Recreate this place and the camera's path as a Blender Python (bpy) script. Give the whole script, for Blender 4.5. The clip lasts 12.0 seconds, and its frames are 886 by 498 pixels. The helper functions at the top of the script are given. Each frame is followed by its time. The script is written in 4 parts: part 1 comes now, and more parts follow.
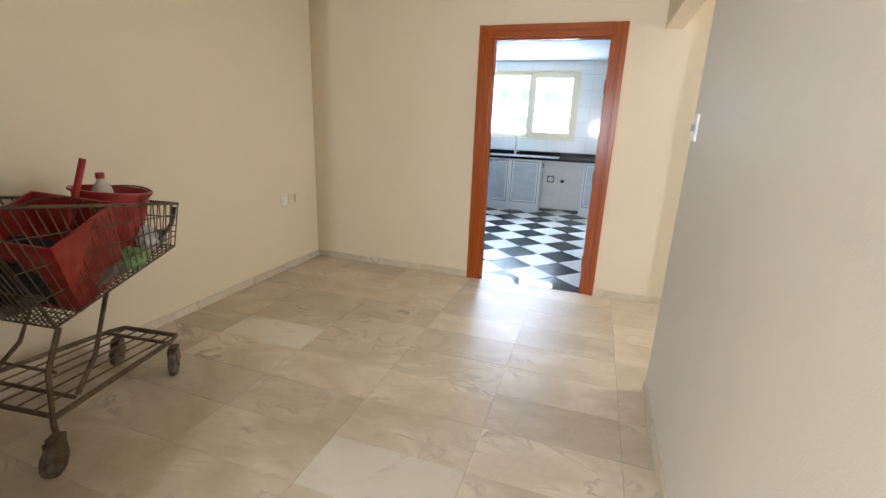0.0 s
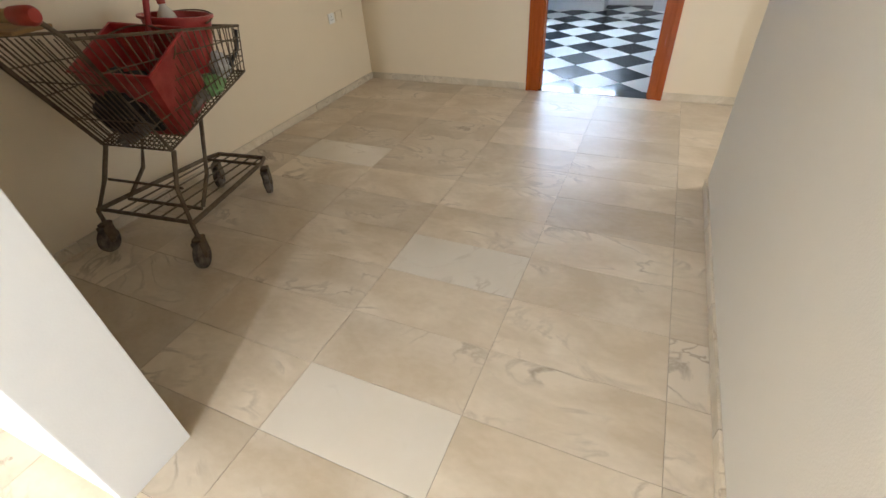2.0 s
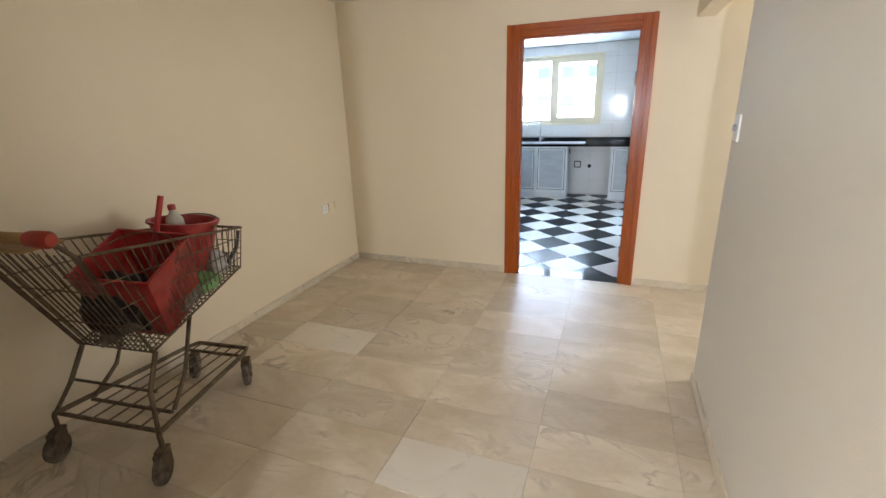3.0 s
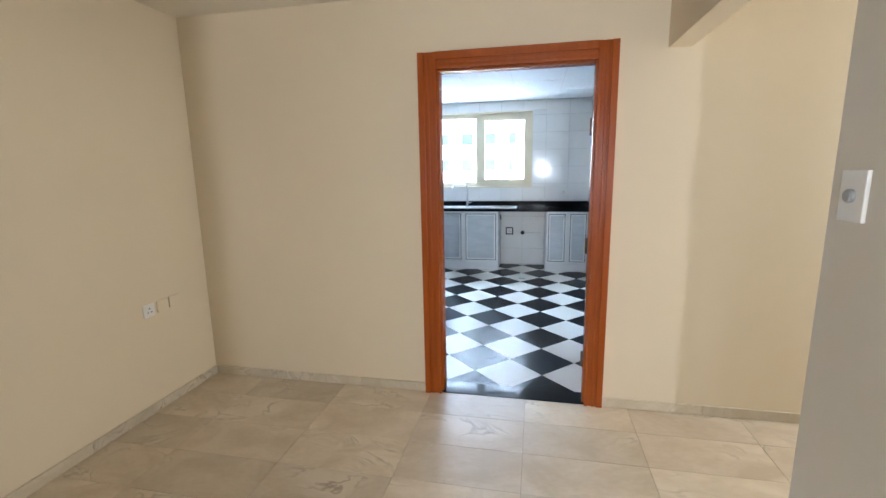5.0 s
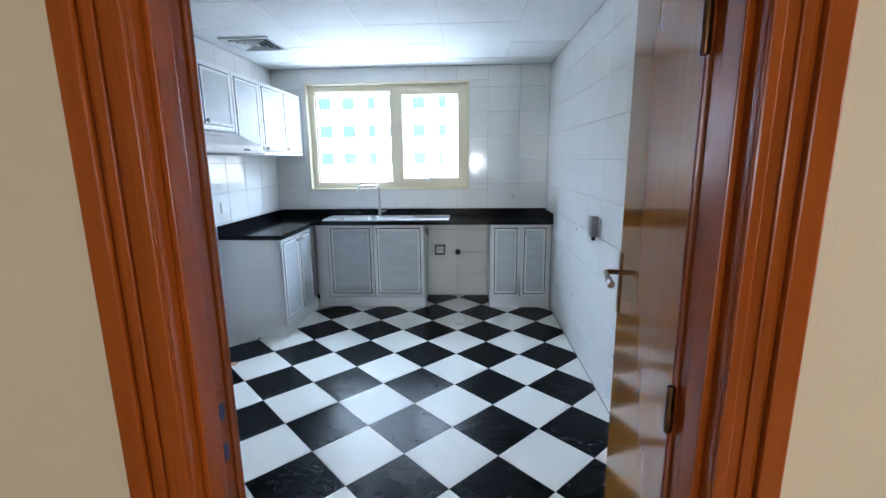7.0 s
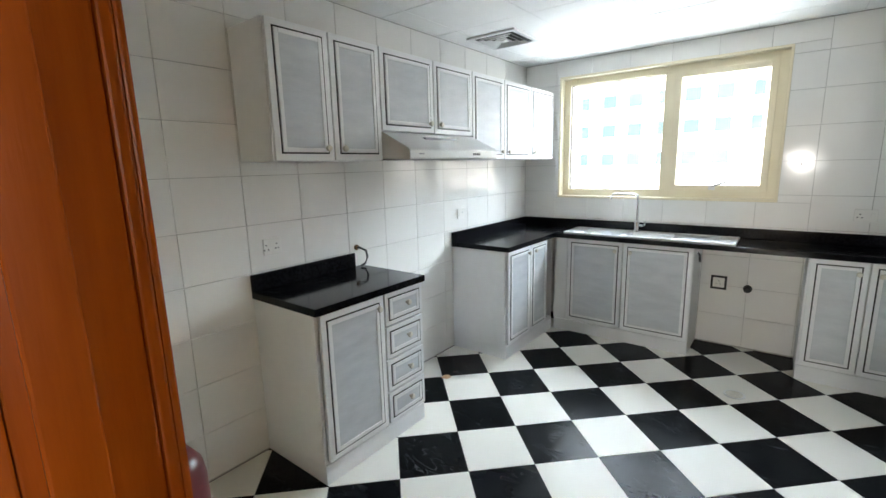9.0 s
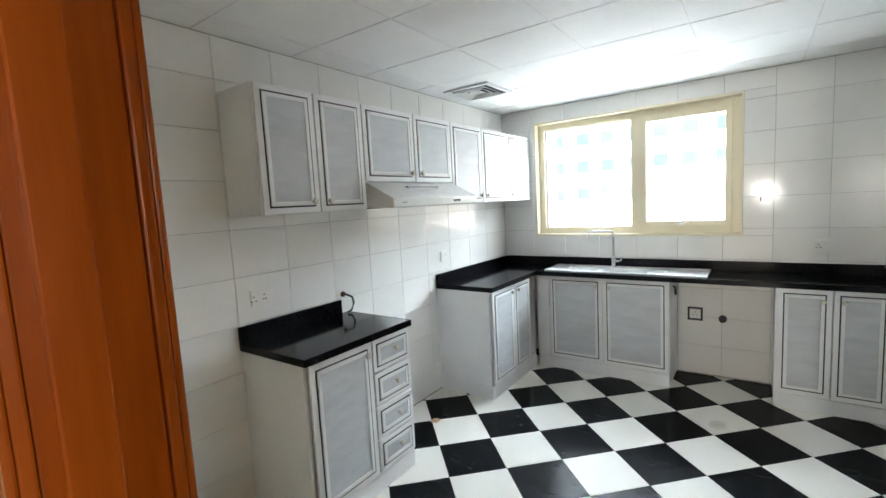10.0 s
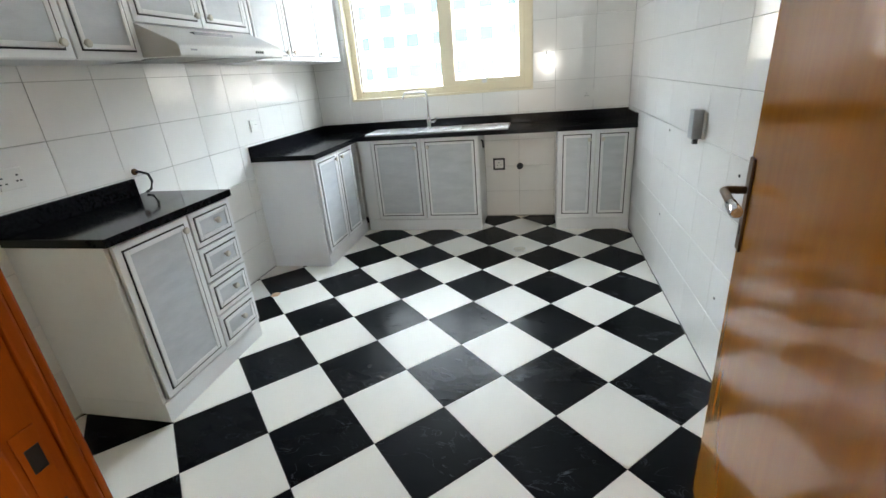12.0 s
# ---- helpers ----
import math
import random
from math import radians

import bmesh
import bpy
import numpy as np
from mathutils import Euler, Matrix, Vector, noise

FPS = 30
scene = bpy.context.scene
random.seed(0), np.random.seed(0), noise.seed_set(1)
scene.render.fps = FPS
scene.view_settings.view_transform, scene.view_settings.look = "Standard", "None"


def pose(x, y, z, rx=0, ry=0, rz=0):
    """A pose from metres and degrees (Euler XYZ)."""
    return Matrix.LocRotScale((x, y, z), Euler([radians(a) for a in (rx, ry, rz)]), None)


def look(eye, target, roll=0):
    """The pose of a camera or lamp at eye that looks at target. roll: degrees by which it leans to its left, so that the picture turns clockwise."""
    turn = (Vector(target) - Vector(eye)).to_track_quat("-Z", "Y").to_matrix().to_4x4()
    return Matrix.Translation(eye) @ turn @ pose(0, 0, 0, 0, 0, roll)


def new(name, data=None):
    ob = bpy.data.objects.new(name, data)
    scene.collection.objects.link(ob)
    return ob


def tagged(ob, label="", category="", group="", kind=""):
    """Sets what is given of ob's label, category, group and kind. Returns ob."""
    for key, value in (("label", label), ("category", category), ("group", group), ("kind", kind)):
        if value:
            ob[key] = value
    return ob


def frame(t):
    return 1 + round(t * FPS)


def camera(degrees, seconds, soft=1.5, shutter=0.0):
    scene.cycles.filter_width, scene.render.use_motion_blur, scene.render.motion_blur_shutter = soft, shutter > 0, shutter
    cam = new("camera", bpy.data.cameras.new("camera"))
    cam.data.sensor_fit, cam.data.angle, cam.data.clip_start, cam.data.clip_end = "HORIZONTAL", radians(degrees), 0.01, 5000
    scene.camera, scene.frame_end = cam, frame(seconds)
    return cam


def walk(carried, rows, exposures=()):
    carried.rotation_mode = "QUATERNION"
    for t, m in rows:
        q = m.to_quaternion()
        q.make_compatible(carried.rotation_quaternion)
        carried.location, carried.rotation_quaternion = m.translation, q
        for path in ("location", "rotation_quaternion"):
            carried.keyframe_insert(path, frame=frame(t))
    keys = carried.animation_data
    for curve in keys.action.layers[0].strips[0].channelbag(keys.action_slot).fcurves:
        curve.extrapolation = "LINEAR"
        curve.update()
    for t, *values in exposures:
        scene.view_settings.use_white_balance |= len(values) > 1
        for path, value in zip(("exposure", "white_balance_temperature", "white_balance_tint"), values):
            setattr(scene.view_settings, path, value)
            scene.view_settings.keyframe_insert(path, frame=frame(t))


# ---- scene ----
cam = camera(90.0, 12.0)
PATH = [
    (0, (0.729, -5.193, 1.394), (0.128, -3.366, 0.847), 2.2),
    (0.5, (0.742, -5.082, 1.367), (-0.163, -3.397, 0.782), -0.2),
    (1, (0.807, -5.268, 1.407), (-0.252, -3.737, 0.678), -3.7),
    (1.5, (0.780, -5.256, 1.374), (-0.065, -3.869, 0.207), -6.6),
    (2, (0.728, -5.374, 1.365), (0.029, -3.952, 0.145), -4.3),
    (2.5, (0.665, -5.395, 1.431), (0.007, -3.801, 0.419), -2.0),
    (3, (0.620, -5.312, 1.552), (-0.070, -3.537, 0.939), -1.9),
    (3.2, (0.612, -5.293, 1.580), (-0.082, -3.477, 1.110), -2.2),
    (4.8, (0.400, -4.237, 1.432), (-0.015, -2.309, 1.104), 0.3),
    (5, (0.415, -4.058, 1.496), (0.011, -2.133, 1.135), -1.0),
    (5.5, (0.386, -3.451, 1.425), (0.092, -1.506, 1.064), -1.7),
    (6, (0.352, -2.966, 1.486), (0.145, -1.015, 1.099), -0.6),
    (6.5, (0.297, -2.496, 1.510), (0.197, -0.535, 1.131), -1.2),
    (6.7, (0.307, -2.293, 1.490), (0.231, -0.332, 1.104), -1.2),
    (8.3, (0.463, -1.435, 1.579), (-0.433, 0.282, 1.077), 1.2),
    (8.5, (0.497, -1.383, 1.560), (-0.579, 0.232, 1.074), -0.4),
    (9, (0.405, -1.387, 1.516), (-0.800, 0.165, 1.146), -1.4),
    (9.5, (0.359, -1.408, 1.523), (-0.842, 0.177, 1.308), -2.0),
    (10, (0.443, -1.447, 1.569), (-0.710, 0.174, 1.362), -3.1),
    (10.5, (0.512, -1.402, 1.575), (-0.461, 0.305, 1.204), -3.4),
    (11, (0.384, -1.399, 1.499), (-0.312, 0.403, 0.978), -3.8),
    (11.5, (0.369, -1.476, 1.464), (-0.147, 0.343, 0.812), -4.4),
    (12, (0.416, -1.531, 1.392), (-0.009, 0.277, 0.651), -4.8),
]
EXPOSURES = [(0.0, 3.12, 5400, 10), (1.8, 2.98, 5400, 10), (2.5, 2.86, 5400, 10), (3.2, 3.10, 5400, 10), (5.2, 2.92, 5300, 10), (6.0, 2.62, 5150, 10), (6.7, 2.60, 5250, 10), (8.3, 2.78, 6550, 10), (12.0, 2.88, 6650, 10)]
walk(cam, [(t, look(eye, target, roll)) for t, eye, target, roll in PATH], EXPOSURES)

# ---------------------------------------------------------------- plan, in metres
LX, RX, KY, KC = -1.725, 1.175, 2.755, 2.436      # kitchen: side walls, window wall, ceiling
DY0, DY1 = -1.340, -1.212                         # door wall: hall face, kitchen face
DX0, DX1, DZ = -0.180, 0.744, 2.073               # clear door opening
HX, PX, HC = -1.920, 1.145, 2.494                 # hall: side wall, partition face, ceiling
PE = -2.760                                       # free end of the partition
BACK, FARX = -8.2, 3.6                            # added closing walls, unseen, behind and beside
WX0, WX1, WZ0, WZ1 = -1.372, 0.356, 1.185, 2.296  # window opening
TILE = 0.345

# ---------------------------------------------------------------- light
world = bpy.data.worlds.new("sky")
scene.world = world
world.use_nodes = True
wn = world.node_tree.nodes
sky = wn.new("ShaderNodeTexSky")
sky.sky_type, sky.sun_disc = "NISHITA", False
sky.sun_elevation, sky.sun_rotation = radians(52), radians(165)
sky.dust_density = 2.0
wn["Background"].inputs[1].default_value = 0.15
world.node_tree.links.new(sky.outputs[0], wn["Background"].inputs[0])

sun_data = bpy.data.lights.new("sun", "SUN")
sun_data.energy, sun_data.angle, sun_data.color = 5.0, radians(0.5), (1.0, 0.95, 0.87)
sun = new("sun", sun_data)
sun.matrix_world = look((0, -10, 14), (1.6, 0, 0))


def area_lamp(name, place, target, w, h, power, colour):
    data = bpy.data.lights.new(name, "AREA")
    data.shape, data.size, data.size_y, data.energy, data.color = "RECTANGLE", w, h, power, colour
    ob = new(name, data)
    ob.matrix_world = look(place, target)
    return ob


# unseen fill lamp in front of the solid back wall, no window there
area_lamp("rear_fill", (-0.70, BACK + 0.03, 1.35), (-0.9, -3.6, 1.1), 1.4, 1.9, 11, (1.0, 0.97, 0.92))
# small added lamp: lifts the west wall and makes a glint on the tiles
area_lamp("side_fill", (0.65, BACK + 0.03, 1.40), (-1.7, -3.2, 1.2), 0.18, 0.32, 11, (1.0, 0.97, 0.92))
# added lamp at the closed passage end, brightens the hall through the gap
area_lamp("passage_fill", (FARX - 0.03, -1.85, 1.35), (HX, -3.2, 1.1), 0.9, 1.9, 11, (1.0, 0.94, 0.82))

# large lamp added outside, above the view, to strengthen the sky's light
area_lamp("sky_fill", (-0.5, KY + 5.0, 5.1), (-0.5, KY, 1.8), 13.0, 4.2, 620, (0.74, 0.88, 1.0))
# second lamp added outside below the sill, imitates bounce from the ground
area_lamp("street_bounce_fill", (-0.5, KY + 5.0, -2.4), (-0.5, KY, 1.8), 13.0, 4.2, 370, (0.78, 0.90, 1.0))


# ---------------------------------------------------------------- materials
def material(name, colour, rough=0.5, metal=0.0, second=None, scale=6.0, spread=0.5, bump=0.0, bump_scale=80.0,
             per_object=0.0, coat=0.0, spec=0.5, detail=6.0, wear=0.12, stretch=(1, 1, 1), island=False):
    """A surface with two-scale colour variation, varied gloss and fine relief."""
    m = bpy.data.materials.new(name)
    m.use_nodes = True
    nt = m.node_tree
    b = nt.nodes["Principled BSDF"]
    b.inputs["Roughness"].default_value, b.inputs["Metallic"].default_value = rough, metal
    b.inputs["Coat Weight"].default_value, b.inputs["Specular IOR Level"].default_value = coat, spec
    b.inputs["Coat Roughness"].default_value = 0.08
    co = nt.nodes.new("ShaderNodeTexCoord")
    mp = nt.nodes.new("ShaderNodeMapping")
    mp.inputs["Scale"].default_value = stretch
    nt.links.new(co.outputs["Object"], mp.inputs["Vector"])
    source = mp.outputs[0]
    if per_object:
        info = nt.nodes.new("ShaderNodeObjectInfo")
        shift = nt.nodes.new("ShaderNodeVectorMath")
        shift.operation = "MULTIPLY_ADD"
        comb = nt.nodes.new("ShaderNodeCombineXYZ")
        for k in range(3):
            nt.links.new(info.outputs["Random"], comb.inputs[k])
        nt.links.new(comb.outputs[0], shift.inputs[0])
        shift.inputs[1].default_value = (37, 53, 71)
        nt.links.new(mp.outputs[0], shift.inputs[2])
        source = shift.outputs[0]
    n1 = nt.nodes.new("ShaderNodeTexNoise")
    n1.inputs["Scale"].default_value, n1.inputs["Detail"].default_value = scale, detail
    n2 = nt.nodes.new("ShaderNodeTexNoise")
    n2.inputs["Scale"].default_value, n2.inputs["Detail"].default_value = scale * 9, 3
    for n in (n1, n2):
        nt.links.new(source, n.inputs["Vector"])
    ramp = nt.nodes.new("ShaderNodeValToRGB")
    second = second or tuple(c * (1 - wear) for c in colour)
    lo = 0.5 - 0.35 * spread
    ramp.color_ramp.elements[0].position, ramp.color_ramp.elements[1].position = lo, 1 - lo
    ramp.color_ramp.elements[0].color, ramp.color_ramp.elements[1].color = (*second, 1), (*colour, 1)
    add = nt.nodes.new("ShaderNodeMath")
    add.operation = "MULTIPLY_ADD"
    add.inputs[1].default_value, add.inputs[2].default_value = 0.25, -0.125
    nt.links.new(n2.outputs[0], add.inputs[0])
    tot = nt.nodes.new("ShaderNodeMath")
    nt.links.new(n1.outputs[0], tot.inputs[0])
    nt.links.new(add.outputs[0], tot.inputs[1])
    nt.links.new(tot.outputs[0], ramp.inputs[0])
    colour_out = ramp.outputs[0]
    if per_object:
        hsv = nt.nodes.new("ShaderNodeHueSaturation")
        val = nt.nodes.new("ShaderNodeMapRange")
        val.inputs[3].default_value, val.inputs[4].default_value = 1 - per_object, 1 + per_object
        nt.links.new(info.outputs["Random"], val.inputs[0])
        nt.links.new(val.outputs[0], hsv.inputs["Value"])
        nt.links.new(colour_out, hsv.inputs["Color"])
        colour_out = hsv.outputs[0]
    nt.links.new(colour_out, b.inputs["Base Color"])
    rr = nt.nodes.new("ShaderNodeMapRange")
    rr.inputs[3].default_value, rr.inputs[4].default_value = max(0.02, rough * 0.8), min(1.0, rough * 1.25)
    nt.links.new(n1.outputs[0], rr.inputs[0])
    nt.links.new(rr.outputs[0], b.inputs["Roughness"])
    if bump:
        n3 = nt.nodes.new("ShaderNodeTexNoise")
        n3.inputs["Scale"].default_value, n3.inputs["Detail"].default_value = bump_scale, 4
        nt.links.new(source, n3.inputs["Vector"])
        bp = nt.nodes.new("ShaderNodeBump")
        bp.inputs["Strength"].default_value, bp.inputs["Distance"].default_value = bump, 0.004
        nt.links.new(n3.outputs[0], bp.inputs["Height"])
        nt.links.new(bp.outputs[0], b.inputs["Normal"])
    return m


def veined(name, base, vein, cloud, rough, scale, width, per_object, coat=0.0, spec=0.5, stretch=(1, 1, 1), gate=0.5):
    """Marble-like stone: clouds and thin warped veins."""
    m = bpy.data.materials.new(name)
    m.use_nodes = True
    nt = m.node_tree
    b = nt.nodes["Principled BSDF"]
    b.inputs["Coat Weight"].default_value, b.inputs["Specular IOR Level"].default_value = coat, spec
    co, info = nt.nodes.new("ShaderNodeTexCoord"), nt.nodes.new("ShaderNodeObjectInfo")
    mp = nt.nodes.new("ShaderNodeMapping")
    mp.inputs["Scale"].default_value = stretch
    nt.links.new(co.outputs["Object"], mp.inputs["Vector"])
    comb, shift = nt.nodes.new("ShaderNodeCombineXYZ"), nt.nodes.new("ShaderNodeVectorMath")
    shift.operation, shift.inputs[1].default_value = "MULTIPLY_ADD", (37, 53, 71)
    for k in range(3):
        nt.links.new(info.outputs["Random"], comb.inputs[k])
    nt.links.new(comb.outputs[0], shift.inputs[0])
    nt.links.new(mp.outputs[0], shift.inputs[2])
    n1, n2, n3 = (nt.nodes.new("ShaderNodeTexNoise") for _ in range(3))
    for n, s, d, w in ((n1, scale, 5, 1.6), (n2, scale * 0.8, 4, 1.2), (n3, scale * 12, 3, 0.2)):
        n.inputs["Scale"].default_value, n.inputs["Detail"].default_value = s, d
        n.inputs["Distortion"].default_value = w
        nt.links.new(shift.outputs[0], n.inputs["Vector"])
    dist = nt.nodes.new("ShaderNodeMath")
    dist.operation, dist.inputs[1].default_value = "SUBTRACT", 0.5
    ab = nt.nodes.new("ShaderNodeMath")
    ab.operation = "ABSOLUTE"
    nt.links.new(n1.outputs[0], dist.inputs[0])
    nt.links.new(dist.outputs[0], ab.inputs[0])
    line = nt.nodes.new("ShaderNodeMapRange")
    line.inputs[1].default_value, line.inputs[2].default_value = 0.0, width
    line.inputs[3].default_value, line.inputs[4].default_value = 1.0, 0.0
    nt.links.new(ab.outputs[0], line.inputs[0])
    mask = nt.nodes.new("ShaderNodeMapRange")
    mask.inputs[1].default_value, mask.inputs[2].default_value = gate, gate + 0.2
    nt.links.new(n2.outputs[0], mask.inputs[0])
    fac = nt.nodes.new("ShaderNodeMath")
    fac.operation = "MULTIPLY"
    nt.links.new(line.outputs[0], fac.inputs[0])
    nt.links.new(mask.outputs[0], fac.inputs[1])
    r = nt.nodes.new("ShaderNodeValToRGB")
    r.color_ramp.elements[0].position, r.color_ramp.elements[1].position = 0.35, 0.65
    r.color_ramp.elements[0].color, r.color_ramp.elements[1].color = (*cloud, 1), (*base, 1)
    avg = nt.nodes.new("ShaderNodeMath")
    avg.operation, avg.inputs[1].default_value = "MULTIPLY_ADD", 0.2
    off = nt.nodes.new("ShaderNodeMath")
    off.operation, off.inputs[1].default_value = "SUBTRACT", 0.1
    nt.links.new(n2.outputs[0], off.inputs[0])
    nt.links.new(n3.outputs[0], avg.inputs[0])
    nt.links.new(off.outputs[0], avg.inputs[2])
    nt.links.new(avg.outputs[0], r.inputs[0])
    mix = nt.nodes.new("ShaderNodeMix")
    mix.data_type = "RGBA"
    nt.links.new(fac.outputs[0], mix.inputs[0])
    nt.links.new(r.outputs[0], mix.inputs[6])
    mix.inputs[7].default_value = (*vein, 1)
    hsv, val = nt.nodes.new("ShaderNodeHueSaturation"), nt.nodes.new("ShaderNodeMapRange")
    val.inputs[3].default_value, val.inputs[4].default_value = 1 - per_object, 1 + per_object
    nt.links.new(info.outputs["Random"], val.inputs[0])
    nt.links.new(val.outputs[0], hsv.inputs["Value"])
    nt.links.new(mix.outputs[2], hsv.inputs["Color"])
    nt.links.new(hsv.outputs[0], b.inputs["Base Color"])
    rr = nt.nodes.new("ShaderNodeMapRange")
    rr.inputs[3].default_value, rr.inputs[4].default_value = rough * 0.75, rough * 1.3
    nt.links.new(n2.outputs[0], rr.inputs[0])
    nt.links.new(rr.outputs[0], b.inputs["Roughness"])
    return m


cream_paint = material("cream_paint", (0.77, 0.665, 0.485), 0.55, scale=1.3, wear=0.06, bump=0.15, bump_scale=160, spread=1.0)
partition_paint = material("partition_paint", (0.70, 0.655, 0.57), 0.55, scale=1.3, wear=0.05, bump=0.15, bump_scale=160, spread=1.0)
white_paint = material("white_paint", (0.80, 0.80, 0.79), 0.5, scale=2.0, wear=0.05, bump=0.1, bump_scale=150)
ceiling_paint = material("ceiling_paint", (0.78, 0.72, 0.60), 0.7, scale=1.2, wear=0.05, bump=0.1, bump_scale=140)
ceiling_board = material("ceiling_board", (0.85, 0.85, 0.84), 0.65, scale=2.5, wear=0.06, bump=0.2, bump_scale=220)
grid_metal = material("grid_metal", (0.74, 0.74, 0.73), 0.4, scale=8, wear=0.1)
grout = material("grout", (0.55, 0.53, 0.50), 0.9, scale=12, wear=0.35, bump=0.3)
floor_grout = material("floor_grout", (0.16, 0.15, 0.14), 0.9, scale=12, wear=0.4, bump=0.3)
wall_tile = material("wall_tile", (0.85, 0.84, 0.81), 0.10, scale=2.0, wear=0.03, per_object=0.02, bump=0.02, bump_scale=14)
white_tile = material("white_tile", (0.78, 0.76, 0.70), 0.34, scale=3.0, wear=0.03, per_object=0.03, spread=1.2, spec=0.14)
black_tile = veined("black_tile", (0.003, 0.0034, 0.0042), (0.075, 0.085, 0.10), (0.005, 0.0056, 0.007), 0.22, 5.0, 0.016, 0.15, spec=0.07, stretch=(1, 2.2, 1))
hall_marble = veined("hall_marble", (0.66, 0.57, 0.44), (0.36, 0.29, 0.21), (0.52, 0.425, 0.30), 0.36, 2.2, 0.035, 0.10, spec=0.3, stretch=(1, 1.6, 1))
pale_marble = veined("pale_marble", (0.71, 0.645, 0.54), (0.52, 0.44, 0.34), (0.68, 0.61, 0.50), 0.22, 3.0, 0.03, 0.05)
skirting_marble = veined("skirting_marble", (0.66, 0.58, 0.45), (0.40, 0.32, 0.22), (0.56, 0.48, 0.35), 0.3, 6.0, 0.04, 0.10)
hall_joint = material("hall_joint", (0.40, 0.33, 0.24), 0.8, scale=10, wear=0.3)
granite = material("granite", (0.004, 0.004, 0.005), 0.10, second=(0.009, 0.009, 0.011), scale=60, spread=0.25, detail=2, coat=0.0, spec=0.14)
door_wood = material("door_wood", (0.38, 0.086, 0.006), 0.24, second=(0.28, 0.056, 0.004), scale=5.0, spread=1.0, stretch=(9, 9, 0.7), spec=0.35, bump=0.05, bump_scale=40)
leaf_wood = material("leaf_wood", (0.43, 0.165, 0.014), 0.12, second=(0.34, 0.115, 0.009), scale=4.0, spread=1.0, stretch=(7, 7, 0.5), spec=0.3)
cabinet_white = material("cabinet_white", (0.85, 0.855, 0.86), 0.35, scale=2.5, wear=0.05, bump=0.03)
cabinet_panel = material("cabinet_panel", (0.66, 0.68, 0.70), 0.42, second=(0.50, 0.525, 0.55), scale=9.0, spread=0.9, per_object=0.02, stretch=(0.6, 1.4, 2.2), bump=0.05)
line_dark = material("line_dark", (0.008, 0.008, 0.01), 0.45, scale=20, wear=0.3)
knob_cream = material("knob_cream", (0.76, 0.72, 0.64), 0.25, scale=30, wear=0.1)
steel = material("steel", (0.78, 0.78, 0.77), 0.36, metal=1.0, scale=20, wear=0.08, stretch=(1, 12, 1))
chrome = material("chrome", (0.75, 0.76, 0.78), 0.08, metal=1.0, scale=20, wear=0.05)
brass_dark = material("brass_dark", (0.22, 0.12, 0.05), 0.35, metal=0.9, second=(0.06, 0.035, 0.02), scale=25, spread=0.8)
black_plastic = material("black_plastic", (0.015, 0.015, 0.016), 0.4, scale=20, wear=0.3)
white_plastic = material("white_plastic", (0.80, 0.79, 0.75), 0.3, scale=10, wear=0.04)
grey_plastic = material("grey_plastic", (0.36, 0.37, 0.38), 0.35, scale=20, wear=0.15)
cream_frame = material("cream_frame", (0.83, 0.75, 0.56), 0.35, scale=4, wear=0.06)
hood_white = material("hood_white", (0.72, 0.72, 0.70), 0.3, scale=6, wear=0.06)
mesh_metal = material("mesh_metal", (0.42, 0.42, 0.41), 0.4, metal=0.8, scale=120, wear=0.4)
rust_wire = material("rust_wire", (0.22, 0.17, 0.11), 0.55, metal=0.5, second=(0.045, 0.026, 0.014), scale=30, spread=1.0, bump=0.4)
red_paint = material("red_paint", (0.38, 0.012, 0.015), 0.3, scale=6, wear=0.35, second=(0.20, 0.010, 0.012))
extinguisher_red = material("extinguisher_red", (0.14, 0.009, 0.012), 0.3, scale=6, wear=0.35)
red_bucket = material("red_bucket", (0.25, 0.0050, 0.0070), 0.34, second=(0.34, 0.035, 0.03), scale=14, spread=0.35)
red_grip = material("red_grip", (0.40, 0.03, 0.02), 0.45, second=(0.24, 0.03, 0.015), scale=20, spread=0.8)
handle_tan = material("handle_tan", (0.40, 0.24, 0.09), 0.6, second=(0.20, 0.11, 0.05), scale=25, spread=0.9, bump=0.3)
rubber = material("rubber", (0.05, 0.043, 0.036), 0.8, second=(0.20, 0.16, 0.12), scale=30, spread=0.5, bump=0.4)
black_bag = material("black_bag", (0.008, 0.008, 0.009), 0.6, scale=12, wear=0.4, bump=0.6, bump_scale=40)
grey_rag = material("grey_rag", (0.20, 0.17, 0.14), 0.9, second=(0.09, 0.075, 0.06), scale=18, spread=1.0, bump=0.8, bump_scale=60)
green_bag = material("green_bag", (0.10, 0.26, 0.05), 0.4, second=(0.25, 0.36, 0.16), scale=25, spread=0.8, bump=0.7, bump_scale=50)
clear_bag = material("clear_bag", (0.55, 0.53, 0.50), 0.3, second=(0.30, 0.29, 0.28), scale=40, spread=0.8, bump=0.7, bump_scale=50)
bottle_plastic = material("bottle_plastic", (0.62, 0.58, 0.50), 0.25, scale=10, wear=0.1)
facade_paint = material("facade_paint", (0.78, 0.77, 0.74), 0.8, scale=0.2, wear=0.06)
facade_glass = material("facade_glass", (0.062, 0.12, 0.135), 0.45, scale=0.3, wear=0.2)
ground_mat = material("ground_mat", (0.30, 0.27, 0.22), 0.9, scale=0.1, wear=0.2)
rust_stain = material("rust_stain", (0.45, 0.20, 0.07), 0.7, second=(0.62, 0.45, 0.28), scale=30, spread=0.9)
glass = bpy.data.materials.new("glass")
glass.use_nodes = True
